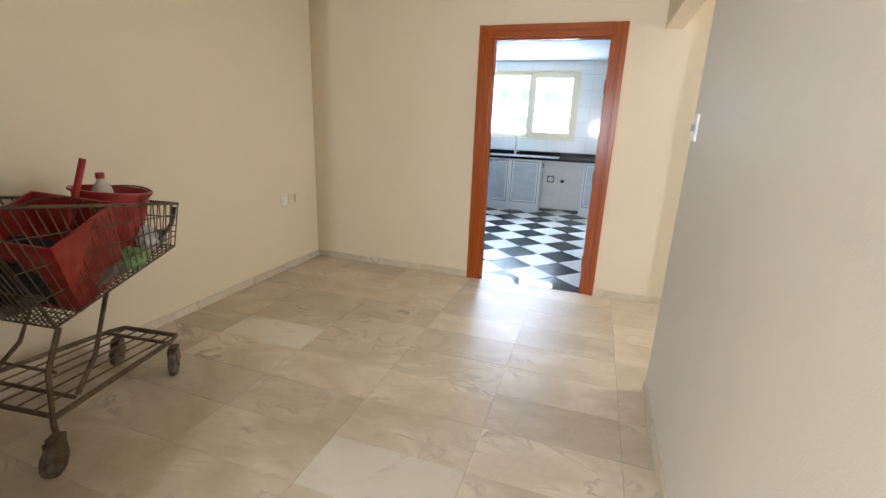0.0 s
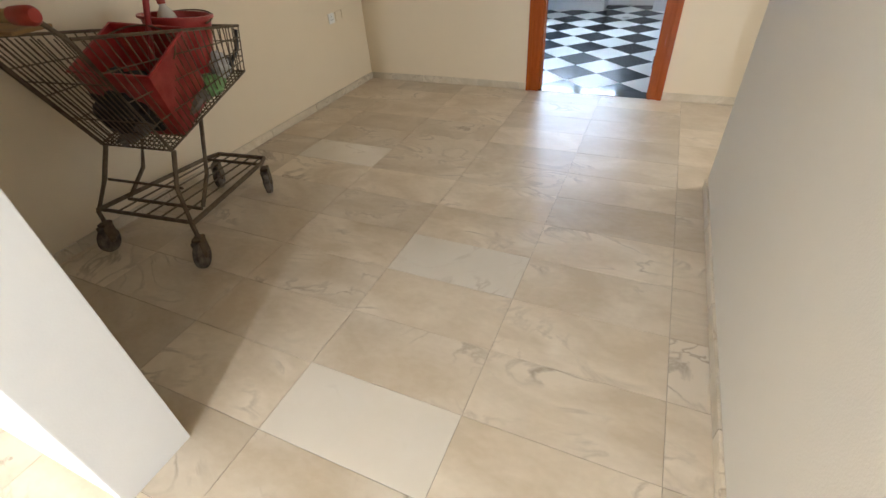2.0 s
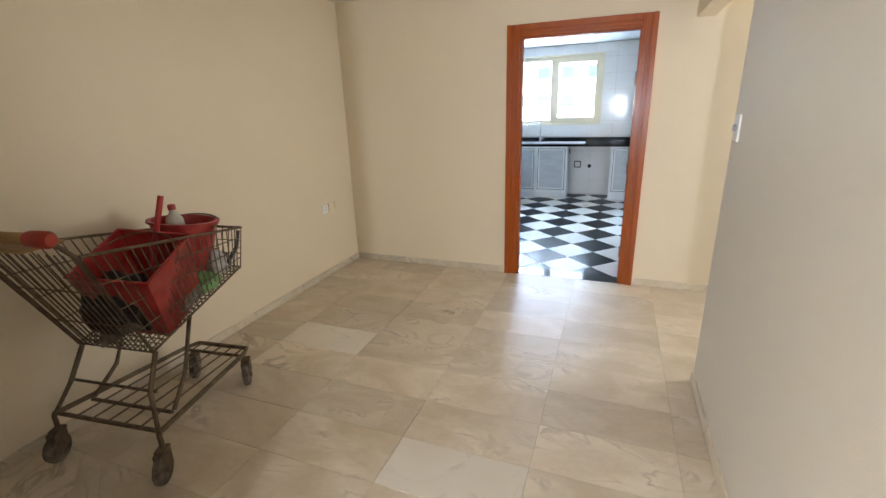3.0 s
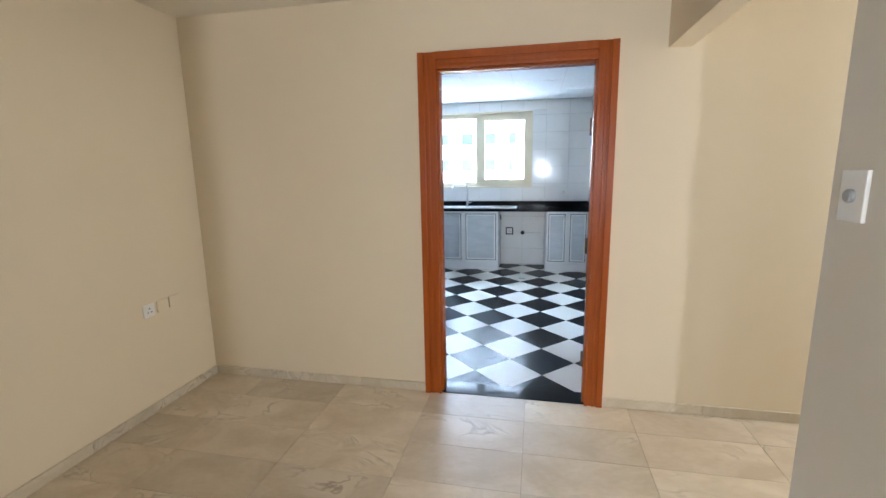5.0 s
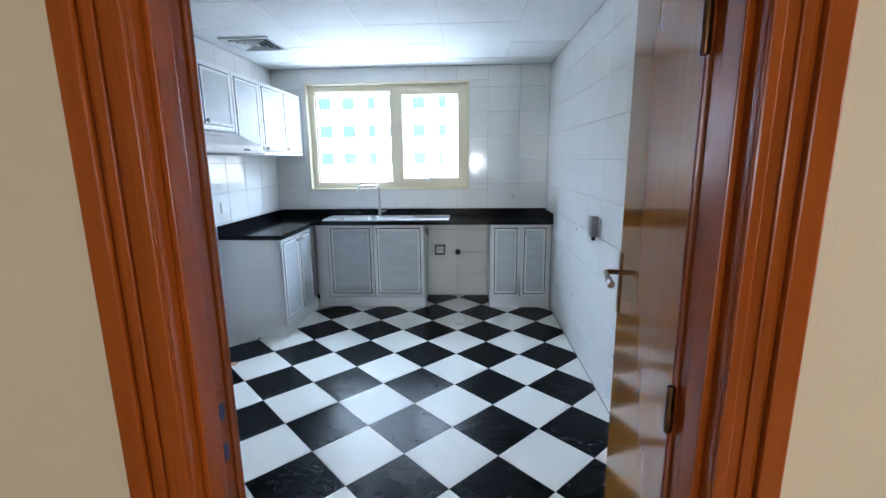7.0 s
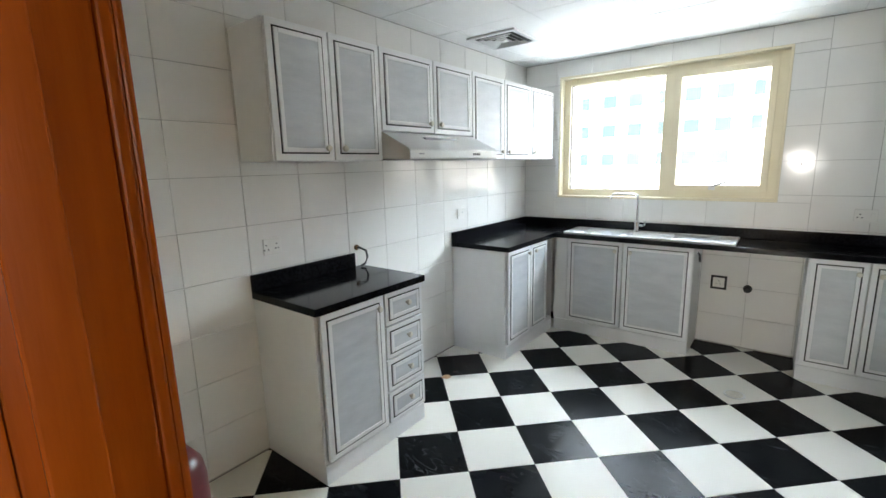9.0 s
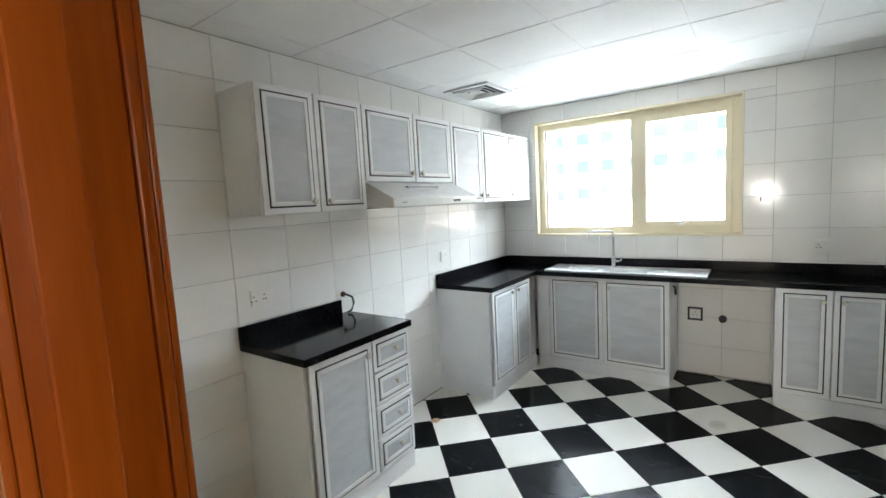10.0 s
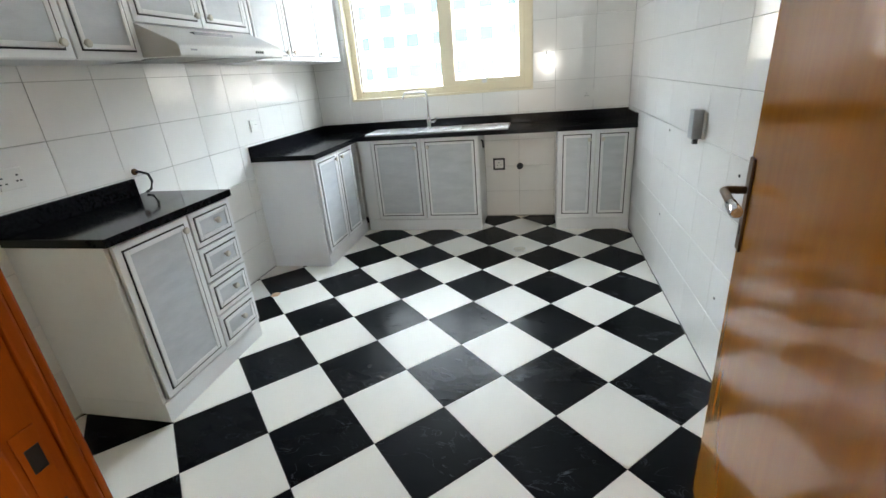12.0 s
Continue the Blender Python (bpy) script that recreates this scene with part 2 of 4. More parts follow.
gb = glass.node_tree.nodes["Principled BSDF"]
gb.inputs["Transmission Weight"].default_value, gb.inputs["Roughness"].default_value, gb.inputs["IOR"].default_value = 1.0, 0.0, 1.45


# ---------------------------------------------------------------- mesh helpers
def box(bm, a, b):
    x0, x1 = sorted((a[0], b[0]))
    y0, y1 = sorted((a[1], b[1]))
    z0, z1 = sorted((a[2], b[2]))
    v = [bm.verts.new(p) for p in ((x0, y0, z0), (x1, y0, z0), (x1, y1, z0), (x0, y1, z0), (x0, y0, z1), (x1, y0, z1), (x1, y1, z1), (x0, y1, z1))]
    for f in ((0, 3, 2, 1), (4, 5, 6, 7), (0, 1, 5, 4), (1, 2, 6, 5), (2, 3, 7, 6), (3, 0, 4, 7)):
        bm.faces.new([v[i] for i in f])
    return bm


def boxes(*pairs):
    bm = bmesh.new()
    for a, b in pairs:
        box(bm, a, b)
    return bm


def rounded(bm, width, segments=2):
    bmesh.ops.bevel(bm, geom=list(bm.edges), offset=width, segments=segments, affect="EDGES", profile=0.6, clamp_overlap=True)
    return bm


def lathe(bm, profile, n=20, centre=(0, 0, 0), axis="z"):
    """A turned solid; profile rows are radius and height."""
    rings = []
    for r, h in profile:
        ring = []
        for k in range(n):
            a = 2 * math.pi * k / n
            p = (r * math.cos(a), r * math.sin(a), h)
            if axis == "x":
                p = (h, p[0], p[1])
            elif axis == "y":
                p = (p[0], h, p[1])
            ring.append(bm.verts.new(Vector(p) + Vector(centre)))
        rings.append(ring)
    for a, b in zip(rings, rings[1:]):
        for k in range(n):
            bm.faces.new((a[k], a[(k + 1) % n], b[(k + 1) % n], b[k]))
    bm.faces.new(rings[0][::-1])
    bm.faces.new(rings[-1])
    return bm


def rod(bm, points, r, n=8, closed=False):
    """A round bar along a line of points."""
    pts = [Vector(p) for p in points]
    rings = []
    for k, p in enumerate(pts):
        if closed:
            d = pts[(k + 1) % len(pts)] - pts[k - 1]
        else:
            d = pts[min(k + 1, len(pts) - 1)] - pts[max(k - 1, 0)]
        d.normalize()
        side = d.cross(Vector((0, 0, 1)) if abs(d.z) < 0.9 else Vector((1, 0, 0))).normalized()
        up = side.cross(d)
        rings.append([bm.verts.new(p + r * (math.cos(2 * math.pi * j / n) * side + math.sin(2 * math.pi * j / n) * up)) for j in range(n)])
    pairs = list(zip(rings, rings[1:])) + ([(rings[-1], rings[0])] if closed else [])
    for a, b in pairs:
        for j in range(n):
            bm.faces.new((a[j], a[(j + 1) % n], b[(j + 1) % n], b[j]))
    if not closed:
        bm.faces.new(rings[0][::-1])
        bm.faces.new(rings[-1])
    return bm


def to_mesh(name, bm, mat, smooth=False):
    bmesh.ops.recalc_face_normals(bm, faces=list(bm.faces))
    me = bpy.data.meshes.new(name)
    bm.to_mesh(me)
    bm.free()
    me.materials.append(mat)
    if smooth:
        me.shade_smooth()
        me.set_sharp_from_angle(angle=radians(40))
    return me


def part(name, bm, mat, parent, label="", smooth=False):
    ob = new(name, to_mesh(name, bm, mat, smooth))
    ob.parent = parent
    if label:
        ob["label"] = label
    return ob


def thing(name, label, category, group="", place=(0, 0, 0)):
    ob = new(name)
    ob.location = place
    ob.empty_display_size = 0.1
    return tagged(ob, label, category, group)


def solid(name, bm, mat, label, category, group="", kind="", smooth=False):
    return tagged(new(name, to_mesh(name, bm, mat, smooth)), label, category, group, kind)


def structure(name, bm, mat, label="", category=""):
    return tagged(new(name, to_mesh(name, bm, mat)), label, category, "", "structure")


def holed(x0, z0, x1, z1, hx0, hz0, hx1, hz1, y0, y1):
    """An upright slab across x with one rectangular opening."""
    return boxes(((x0, y0, z0), (hx0, y1, z1)), ((hx1, y0, z0), (x1, y1, z1)), ((hx0, y0, hz1), (hx1, y1, z1)),
                 *([((hx0, y0, z0), (hx1, y1, hz0))] if hz0 > z0 else []))


# ---------------------------------------------------------------- structure
G = 0.008   # thickness of tiles
H = 2.9     # underside of the added slab above
ground = structure("ground", boxes(((-400, -400, -9.3), (400, 400, -9.0))), ground_mat, "pale dusty ground far below the window", "ground")
structure("floor_slab", boxes(((-2.6, -9.0, -0.25), (FARX + 0.2, 3.2, -0.012))), hall_joint, "concrete slab under the floor tiles", "floor")
# never in view: added lid that blocks sun and sky from the rooms
structure("sun_block_slab", boxes(((-2.6, -9.0, H), (FARX + 0.2, KY + 0.25, H + 0.25))), white_paint, "unseen slab added over the rooms to keep the sun out", "ceiling")

structure("wall_window", holed(-2.0, -0.012, 1.4, H, WX0, WZ0, WX1, WZ1, KY + G, KY + 0.25), grout, "kitchen window wall behind white tiles", "wall")
structure("wall_kitchen_west", boxes(((LX - 0.2, DY1 + G, -0.012), (LX - G, KY + G, H))), grout, "kitchen side wall behind white tiles", "wall")
structure("wall_kitchen_east", boxes(((RX + G, DY1 + G, -0.012), (RX + 0.2, KY + G, H))), grout, "kitchen side wall behind white tiles", "wall")
structure("wall_door", holed(-2.2, -0.012, FARX, H, DX0 - 0.035, -0.012, DX1 + 0.035, DZ + 0.035, DY0, DY1), cream_paint,
          "cream painted wall with a wood-framed doorway", "wall")
structure("wall_hall_west", boxes(((HX - 0.2, BACK, -0.012), (HX, DY0, H))), cream_paint, "cream painted hall wall with soft sheen", "wall")
structure("partition", boxes(((PX, BACK, -0.012), (PX + 0.115, PE, H))), partition_paint, "cream painted partition with a free end", "wall")
structure("beam", boxes(((PX - 0.05, PE, 2.105), (PX + 0.065, DY0, H))), cream_paint, "cream painted beam over the side passage", "beam")
# two walls out of view, added to shut outside light from hall and passage
structure("closing_wall_passage", boxes(((FARX, BACK, -0.012), (FARX + 0.2, DY0, H))), cream_paint, "plain unseen cream wall added to close the passage", "wall")
structure("closing_wall_rear", boxes(((-2.2, BACK - 0.2, -0.012), (FARX, BACK, H))), cream_paint, "plain unseen cream wall added to close the room", "wall")
structure("ceiling_hall", boxes(((HX, BACK, HC), (PX - 0.052, DY0, HC + 0.05))), ceiling_paint, "smooth cream plaster hall ceiling", "ceiling")
structure("ceiling_passage", boxes(((PX + 0.116, BACK, 2.6), (FARX, DY0, 2.65))), ceiling_paint, "smooth plaster passage ceiling", "ceiling")
structure("wall_stub", rounded(boxes(((HX, -5.25, -0.01), (-0.45, -5.015, HC))), 0.004), white_paint, "white painted wall end beside the hall entrance", "wall")

# kitchen ceiling: square boards in a slim metal grid, one mesh
bm = bmesh.new()
CG = 0.555
cx0, cy0 = 0.142, 0.770
for i in range(-4, 4):
    for j in range(-6, 5):
        x0, x1 = max(LX, cx0 + i * CG), min(RX, cx0 + (i + 1) * CG)
        y0, y1 = max(DY1, cy0 + j * CG), min(KY, cy0 + (j + 1) * CG)
        if x1 - x0 > 0.02 and y1 - y0 > 0.02:
            box(bm, (x0 + 0.004, y0 + 0.004, KC + random.uniform(0, 0.003)), (x1 - 0.004, y1 - 0.004, KC + 0.02))
structure("ceiling_kitchen", bm, ceiling_board, "white board ceiling in a slim metal grid", "ceiling")
bm = bmesh.new()
for i in range(-3, 3):
    x = cx0 + i * CG
    if LX < x < RX:
        box(bm, (x - 0.011, DY1, KC + 0.004), (x + 0.011, KY, KC + 0.03))
for j in range(-5, 4):
    y = cy0 + j * CG
    if DY1 < y < KY:
        box(bm, (LX, y - 0.011, KC + 0.005), (RX, y + 0.011, KC + 0.031))
structure("ceiling_grid", bm, grid_metal, "thin white metal ceiling grid", "ceiling")

# ---------------------------------------------------------------- doorway
door_frame = tagged(thing("door_1", "reddish-brown varnished wooden door frame with moulded architrave", "door frame"), kind="structure")
AO = 0.107  # architrave width


def architrave(face, out):
    """Moulded casing on one wall face: flat board, raised outer band and inner bead, on three sides."""
    for nm, x0, x1, z0, z1 in (("casing", DX0 - AO, DX0 + 0.004, 0, DZ + 0.092), ("casing", DX1 - 0.004, DX1 + AO - 0.004, 0, DZ + 0.092)):
        left = x0 < 0
        inner = x1 if left else x0
        outer = x0 if left else x1
        s = 1 if left else -1
        bm = boxes(((x0, face, z0), (x1, face + out * 0.016, z1)), ((outer, face + out * 0.016, z0), (outer + s * 0.038, face + out * 0.030, z1)),
                   ((outer + s * 0.046, face + out * 0.016, z0), (outer + s * 0.066, face + out * 0.023, z1)),
                   ((inner - s * 0.020, face + out * 0.016, z0), (inner, face + out * 0.026, z1)))
        part(nm, rounded(bm, 0.004), door_wood, door_frame)
    bm = boxes(((DX0 + 0.004, face, DZ - 0.004), (DX1 - 0.004, face + out * 0.016, DZ + 0.092)), ((DX0 + 0.004, face + out * 0.016, DZ + 0.048), (DX1 - 0.004, face + out * 0.030, DZ + 0.092)),
               ((DX0 + 0.004, face + out * 0.016, DZ + 0.020), (DX1 - 0.004, face + out * 0.023, DZ + 0.040)),
               ((DX0 + 0.004, face + out * 0.016, DZ - 0.004), (DX1 - 0.004, face + out * 0.026, DZ + 0.014)))
    part("head_casing", rounded(bm, 0.004), door_wood, door_frame)


architrave(DY0, -1)
architrave(DY1, 1)
for x0, x1, stop in ((DX0 - 0.033, DX0, DX0 + 0.014), (DX1, DX1 + 0.033, DX1 - 0.014)):
    inner = DX0 if x0 < 0 else DX1
    part("jamb", rounded(boxes(((x0, DY0 + 0.001, 0), (x1, DY1 - 0.001, DZ + 0.03)), ((inner, DY0 + 0.02, 0), (stop, DY1 - 0.055, DZ))), 0.003), door_wood, door_frame)
part("head_jamb", rounded(boxes(((DX0 + 0.001, DY0 + 0.001, DZ), (DX1 - 0.001, DY1 - 0.001, DZ + 0.032)), ((DX0 + 0.015, DY0 + 0.02, DZ - 0.014), (DX1 - 0.015, DY1 - 0.055, DZ))), 0.003), door_wood, door_frame)
strike = part("strike_plate", rounded(boxes(((DX0, DY1 - 0.043, 0.86), (DX0 + 0.003, DY1 - 0.014, 1.04))), 0.001), door_wood, door_frame, "painted-over strike plate")
part("latch_hole", boxes(((DX0 + 0.003, DY1 - 0.036, 0.98), (DX0 + 0.0042, DY1 - 0.020, 1.015))), black_plastic, strike)
part("bolt_hole", boxes(((DX0 + 0.003, DY1 - 0.036, 0.885), (DX0 + 0.0042, DY1 - 0.020, 0.925))), black_plastic, strike)
for z in (0.25, 1.0, 1.72):
    part("hinge", lathe(bmesh.new(), [(0.007, z - 0.05), (0.008, z - 0.045), (0.008, z + 0.045), (0.007, z + 0.05)], 10, (DX1 - 0.012, DY1 + 0.006, 0)), brass_dark, door_frame, smooth=True)
structure("threshold", rounded(boxes(((DX0 - 0.034, DY0 - 0.004, -0.012), (DX1 + 0.034, DY1 + 0.02, 0.003))), 0.002), granite, "dark polished stone door threshold", "threshold")

# door leaf, open at a right angle into the kitchen
leaf = thing("door_leaf", "open varnished wooden door leaf, orange-brown and glossy", "door", place=(DX1 + 0.012, DY1 + 0.012, 0))
leaf.rotation_euler = (0, 0, radians(-11.0))
part("panel", rounded(boxes(((0, 0, 0.006), (0.042, 0.915, DZ - 0.006))), 0.003), leaf_wood, leaf)
for sx, out in ((0.0, -1), (0.042, 1)):
    plate = part("handle_plate", rounded(boxes(((sx, 0.868, 0.90), (sx + out * 0.006, 0.908, 1.14))), 0.002), brass_dark, leaf, "tarnished brass handle plate")
    part("lever", rod(bmesh.new(), [(sx, 0.888, 1.06), (sx + out * 0.045, 0.888, 1.06), (sx + out * 0.055, 0.878, 1.06), (sx + out * 0.056, 0.771, 1.058)], 0.010, 10), brass_dark, plate, smooth=True)
    part("grip", lathe(bmesh.new(), [(0.011, 0.765), (0.0135, 0.762), (0.0135, 0.70), (0.011, 0.695)], 12, (sx + out * 0.056, 0, 1.058), "y"), chrome, plate, "worn metal lever grip", smooth=True)
    part("keyhole", boxes(((sx + out * 0.006, 0.884, 0.945), (sx + out * 0.0075, 0.892, 0.97))), black_plastic, plate)

# ---------------------------------------------------------------- window
window = tagged(thing("window_1", "two-light aluminium window in a cream frame, closed", "window"), kind="structure")
RY = KY + 0.135
for nm, a, b in (("reveal_head", (WX0, KY - 0.004, WZ1 - 0.018), (WX1, RY, WZ1)), ("window_sill", (WX0, KY - 0.006, WZ0), (WX1, RY, WZ0 + 0.018)),
                 ("reveal_side", (WX0, KY - 0.004, WZ0 + 0.018), (WX0 + 0.018, RY, WZ1 - 0.018)), ("reveal_side", (WX1 - 0.018, KY - 0.004, WZ0 + 0.018), (WX1, RY, WZ1 - 0.018))):
    part(nm, rounded(boxes((a, b)), 0.003), cream_frame, window)


def ring(x0, x1, z0, z1, w, y0, y1):
    return boxes(((x0, y0, z0), (x0 + w, y1, z1)), ((x1 - w, y0, z0), (x1, y1, z1)), ((x0 + w, y0, z0), (x1 - w, y1, z0 + w)), ((x0 + w, y0, z1 - w), (x1 - w, y1, z1)))


ix0, ix1, iz0, iz1 = WX0 + 0.018, WX1 - 0.018, WZ0 + 0.018, WZ1 - 0.018
MX = -0.440
part("window_frame", rounded(ring(ix0, ix1, iz0, iz1, 0.058, RY - 0.055, RY + 0.02), 0.003), cream_frame, window)
part("mullion", rounded(boxes(((MX - 0.040, RY - 0.056, iz0 + 0.058), (MX + 0.040, RY + 0.02, iz1 - 0.058))), 0.003), cream_frame, window)
sash = part("sash", rounded(ring(MX + 0.040, ix1 - 0.058, iz0 + 0.058, iz1 - 0.058, 0.046, RY - 0.070, RY), 0.003), cream_frame, window)
part("bead", ring(ix0 + 0.058, MX - 0.040, iz0 + 0.058, iz1 - 0.058, 0.007, RY - 0.030, RY - 0.005), black_plastic, window)
pane = part("pane", boxes(((ix0 + 0.060, RY - 0.012, iz0 + 0.060), (MX - 0.042, RY - 0.006, iz1 - 0.060))), glass, window)
pane.visible_shadow = False
pane = part("pane", boxes(((MX + 0.080, RY - 0.022, iz0 + 0.100), (ix1 - 0.100, RY - 0.016, iz1 - 0.100))), glass, sash)
pane.visible_shadow = False
stay = part("stay_bracket", rounded(boxes(((-0.105, RY - 0.090, iz0 + 0.066), (-0.060, RY - 0.068, iz0 + 0.104))), 0.003), steel, sash, "grey metal stay bracket")
part("stay_arm", rod(bmesh.new(), [(-0.085, RY - 0.094, iz0 + 0.095), (-0.02, RY - 0.104, iz0 + 0.120), (0.055, RY - 0.11, iz0 + 0.150)], 0.009, 8), steel, stay, smooth=True)
part("stay_loop", rod(bmesh.new(), [(0.078 + 0.024 * math.cos(a / 12 * 6.2832), RY - 0.112, iz0 + 0.160 + 0.020 * math.sin(a / 12 * 6.2832)) for a in range(12)], 0.006, 6, True), steel, stay, smooth=True)

# ---------------------------------------------------------------- fitted cabinets
def front(name, parent, x0, x1, z0, z1, y, knob, label=""):
    """A framed front facing -y: white slab, dark line, raised moulding, grey marbled panel, knob."""
    d = part(name, rounded(boxes(((x0, y, z0), (x1, y + 0.018, z1))), 0.004), cabinet_white, parent, label)
    e = 0.030 if z1 - z0 > 0.3 else 0.024
    part("dark_line", ring(x0 + e, x1 - e, z0 + e, z1 - e, 0.0075, y - 0.0012, y + 0.002), line_dark, d)
    part("moulding", rounded(ring(x0 + e + 0.0075, x1 - e - 0.0075, z0 + e + 0.0075, z1 - e - 0.0075, 0.021, y - 0.006, y + 0.002), 0.0028), cabinet_white, d)
    q = e + 0.028
    part("marbled_panel", boxes(((x0 + q, y - 0.002, z0 + q), (x1 - q, y + 0.002, z1 - q))), cabinet_panel, d)
    kx, kz = knob
    part("knob", lathe(bmesh.new(), [(0.007, y - 0.001), (0.007, y - 0.012), (0.015, y - 0.018), (0.0165, y - 0.025), (0.013, y - 0.031), (0.004, y - 0.033)], 14, (kx, 0, kz), "y"), knob_cream, d, "cream ceramic knob", smooth=True)
    return d


CT = 0.865  # carcass top
PL = 0.105  # plinth height


def base_unit(label, width, fronts, depth=0.565, finished=()):
    """Base cabinet standing on its plinth, front at y = 0 facing -y, from x = 0 to width. fronts: kind, x0, x1, z0, z1, knob x, knob z."""
    c = thing("base_cabinet", label, "cabinet", "kitchen base cabinets")
    t = 0.018
    for nm, a, b in (("side_panel", (0, 0.020, PL), (t, depth, CT)), ("side_panel", (width - t, 0.020, PL), (width, depth, CT)), ("bottom_panel", (t, 0.020, PL), (width - t, depth, PL + t)),
                     ("back_panel", (t, depth - 0.008, PL + t), (width - t, depth, CT - t)), ("top_panel", (t, 0.020, CT - t), (width - t, depth, CT))):
        part(nm, rounded(boxes((a, b)), 0.0015, 1), cabinet_white, c)
    part("plinth", rounded(boxes(((0.001, 0.012, 0.001), (width - 0.001, depth, PL))), 0.003), cabinet_white, c)
    for kind, x0, x1, z0, z1, kx, kz in fronts:
        front(kind, c, x0, x1, z0, z1, 0.0, (kx, kz))
    return c


def placed(ob, x, y, turn=0.0, z=0.0):
    ob.location, ob.rotation_euler = (x, y, z), (0, 0, radians(turn))
    return ob


ZB, ZT = PL + 0.012, CT - 0.006
FY, FX = 2.336, -1.212   # cabinet fronts: along the window wall, along the side wall
# under the sink
SX0, SX1 = -1.210, -0.103
w = SX1 - SX0
sink_unit = placed(base_unit("white sink cabinet with two grey marbled doors", w,
                 [("cabinet_door", 0.125, 0.590, ZB, ZT, 0.535, ZT - 0.075), ("cabinet_door", 0.598, w - 0.004, ZB, ZT, 0.655, ZT - 0.075)]), SX0, FY)
part("filler_panel", rounded(boxes(((0.002, 0.0, ZB), (0.120, 0.018, ZT))), 0.003), cabinet_white, sink_unit)
# beside the appliance gap
RX0 = 0.562
w = RX - 0.006 - RX0
placed(base_unit("white narrow base cabinet with two grey marbled doors", w,
                 [("cabinet_door", 0.012, w / 2 - 0.003, ZB, ZT, w / 2 - 0.05, ZT - 0.075), ("cabinet_door", w / 2 + 0.003, w - 0.022, ZB, ZT, w / 2 + 0.055, ZT - 0.075)]), RX0, FY)
# return along the side wall
LY0 = 1.482
w = FY - LY0
placed(base_unit("white corner base cabinet with two grey marbled doors", w,
                 [("cabinet_door", 0.020, 0.388, ZB, ZT, 0.335, ZT - 0.055), ("cabinet_door", 0.396, 0.705, ZB, ZT, 0.450, ZT - 0.055)], depth=0.556), FX, LY0, 90)
# free-standing run by the door
IY0, IY1 = -0.245, 0.490
w = IY1 - IY0
dh = (ZT - ZB - 0.03) / 4
drawers = [("drawer", 0.432, w - 0.006, ZB + k * (dh + 0.010), ZB + k * (dh + 0.010) + dh, 0.595, ZB + k * (dh + 0.010) + dh / 2 + 0.01) for k in range(4)]
placed(base_unit("white cabinet with one marbled door and four drawers", w, [("cabinet_door", 0.022, 0.422, ZB, ZT, 0.375, ZT - 0.060)] + drawers, depth=0.556), FX, IY0, 90)

# worktops
def nosed(bm, w=0.006):
    return rounded(bm, w, 2)


WT0, WT1 = CT, 0.902
SK = (-1.12, 0.13, 2.385, 2.700)   # sink cut-out
top = thing("corner_worktop", "polished black granite worktop with upstand", "worktop")
bm = boxes(((LX + 0.001, LY0 - 0.012, WT0), (FX + 0.016, KY - 0.001, WT1)), ((FX + 0.0161, FY - 0.026, WT0), (RX - 0.001, SK[2], WT1)),
           ((FX + 0.0161, SK[3], WT0), (RX - 0.001, KY - 0.001, WT1)), ((FX + 0.0161, SK[2] + 0.0001, WT0), (SK[0], SK[3] - 0.0001, WT1)), ((SK[1], SK[2] + 0.0001, WT0), (RX - 0.001, SK[3] - 0.0001, WT1)))
part("slab", bm, granite, top)
part("front_edge", nosed(boxes(((FX + 0.018, FY - 0.031, WT0 - 0.001), (RX - 0.001, FY - 0.0262, WT1 + 0.0005))), 0.002), granite, top)
part("upstand", nosed(boxes(((LX + 0.022, KY - 0.021, WT1), (RX - 0.001, KY - 0.001, 0.982)), ((LX + 0.001, LY0 - 0.012, WT1), (LX + 0.021, KY - 0.001, 0.982)), ((RX - 0.020, FY - 0.02, WT1), (RX - 0.001, KY - 0.022, 0.975))), 0.003), granite, top)
top = thing("short_worktop", "polished black granite worktop with upstand", "worktop")
part("slab", nosed(boxes(((LX + 0.001, IY0 - 0.012, WT0), (FX + 0.016, IY1 + 0.010, WT1))), 0.005), granite, top)
part("upstand", nosed(boxes(((LX + 0.001, IY0 - 0.012, WT1), (LX + 0.021, IY1 - 0.06, 0.990))), 0.003), granite, top)

# sink
sink = thing("kitchen_sink", "stainless steel double-bowl sink with drainer", "sink")
sx0, sx1, sy0, sy1 = SK[0] - 0.02, SK[1] + 0.02, SK[2] - 0.02, SK[3] + 0.02
bowls = ((-0.995, -0.690), (-0.630, -0.285))
by0, by1 = 2.410, 2.650
z = WT1 + 0.006
bm = bmesh.new()
for a, b in (((sx0, sy0), (sx1, by0)), ((sx0, by1), (sx1, sy1)), ((sx0, by0), (bowls[0][0], by1)), ((bowls[0][1], by0), (bowls[1][0], by1)), ((bowls[1][1], by0), (sx1, by1))):
    box(bm, (a[0], a[1], z - 0.004), (b[0], b[1], z))
part("rim", bm, steel, sink)
part("raised_edge", rounded(boxes(((sx0, sy0, WT1), (sx1, sy0 + 0.012, z + 0.005)), ((sx0, sy1 - 0.012, WT1), (sx1, sy1, z + 0.005)), ((sx0, sy0 + 0.012, WT1), (sx0 + 0.012, sy1 - 0.012, z + 0.005)), ((sx1 - 0.012, sy0 + 0.012, WT1), (sx1, sy1 - 0.012, z + 0.005))), 0.003), steel, sink)
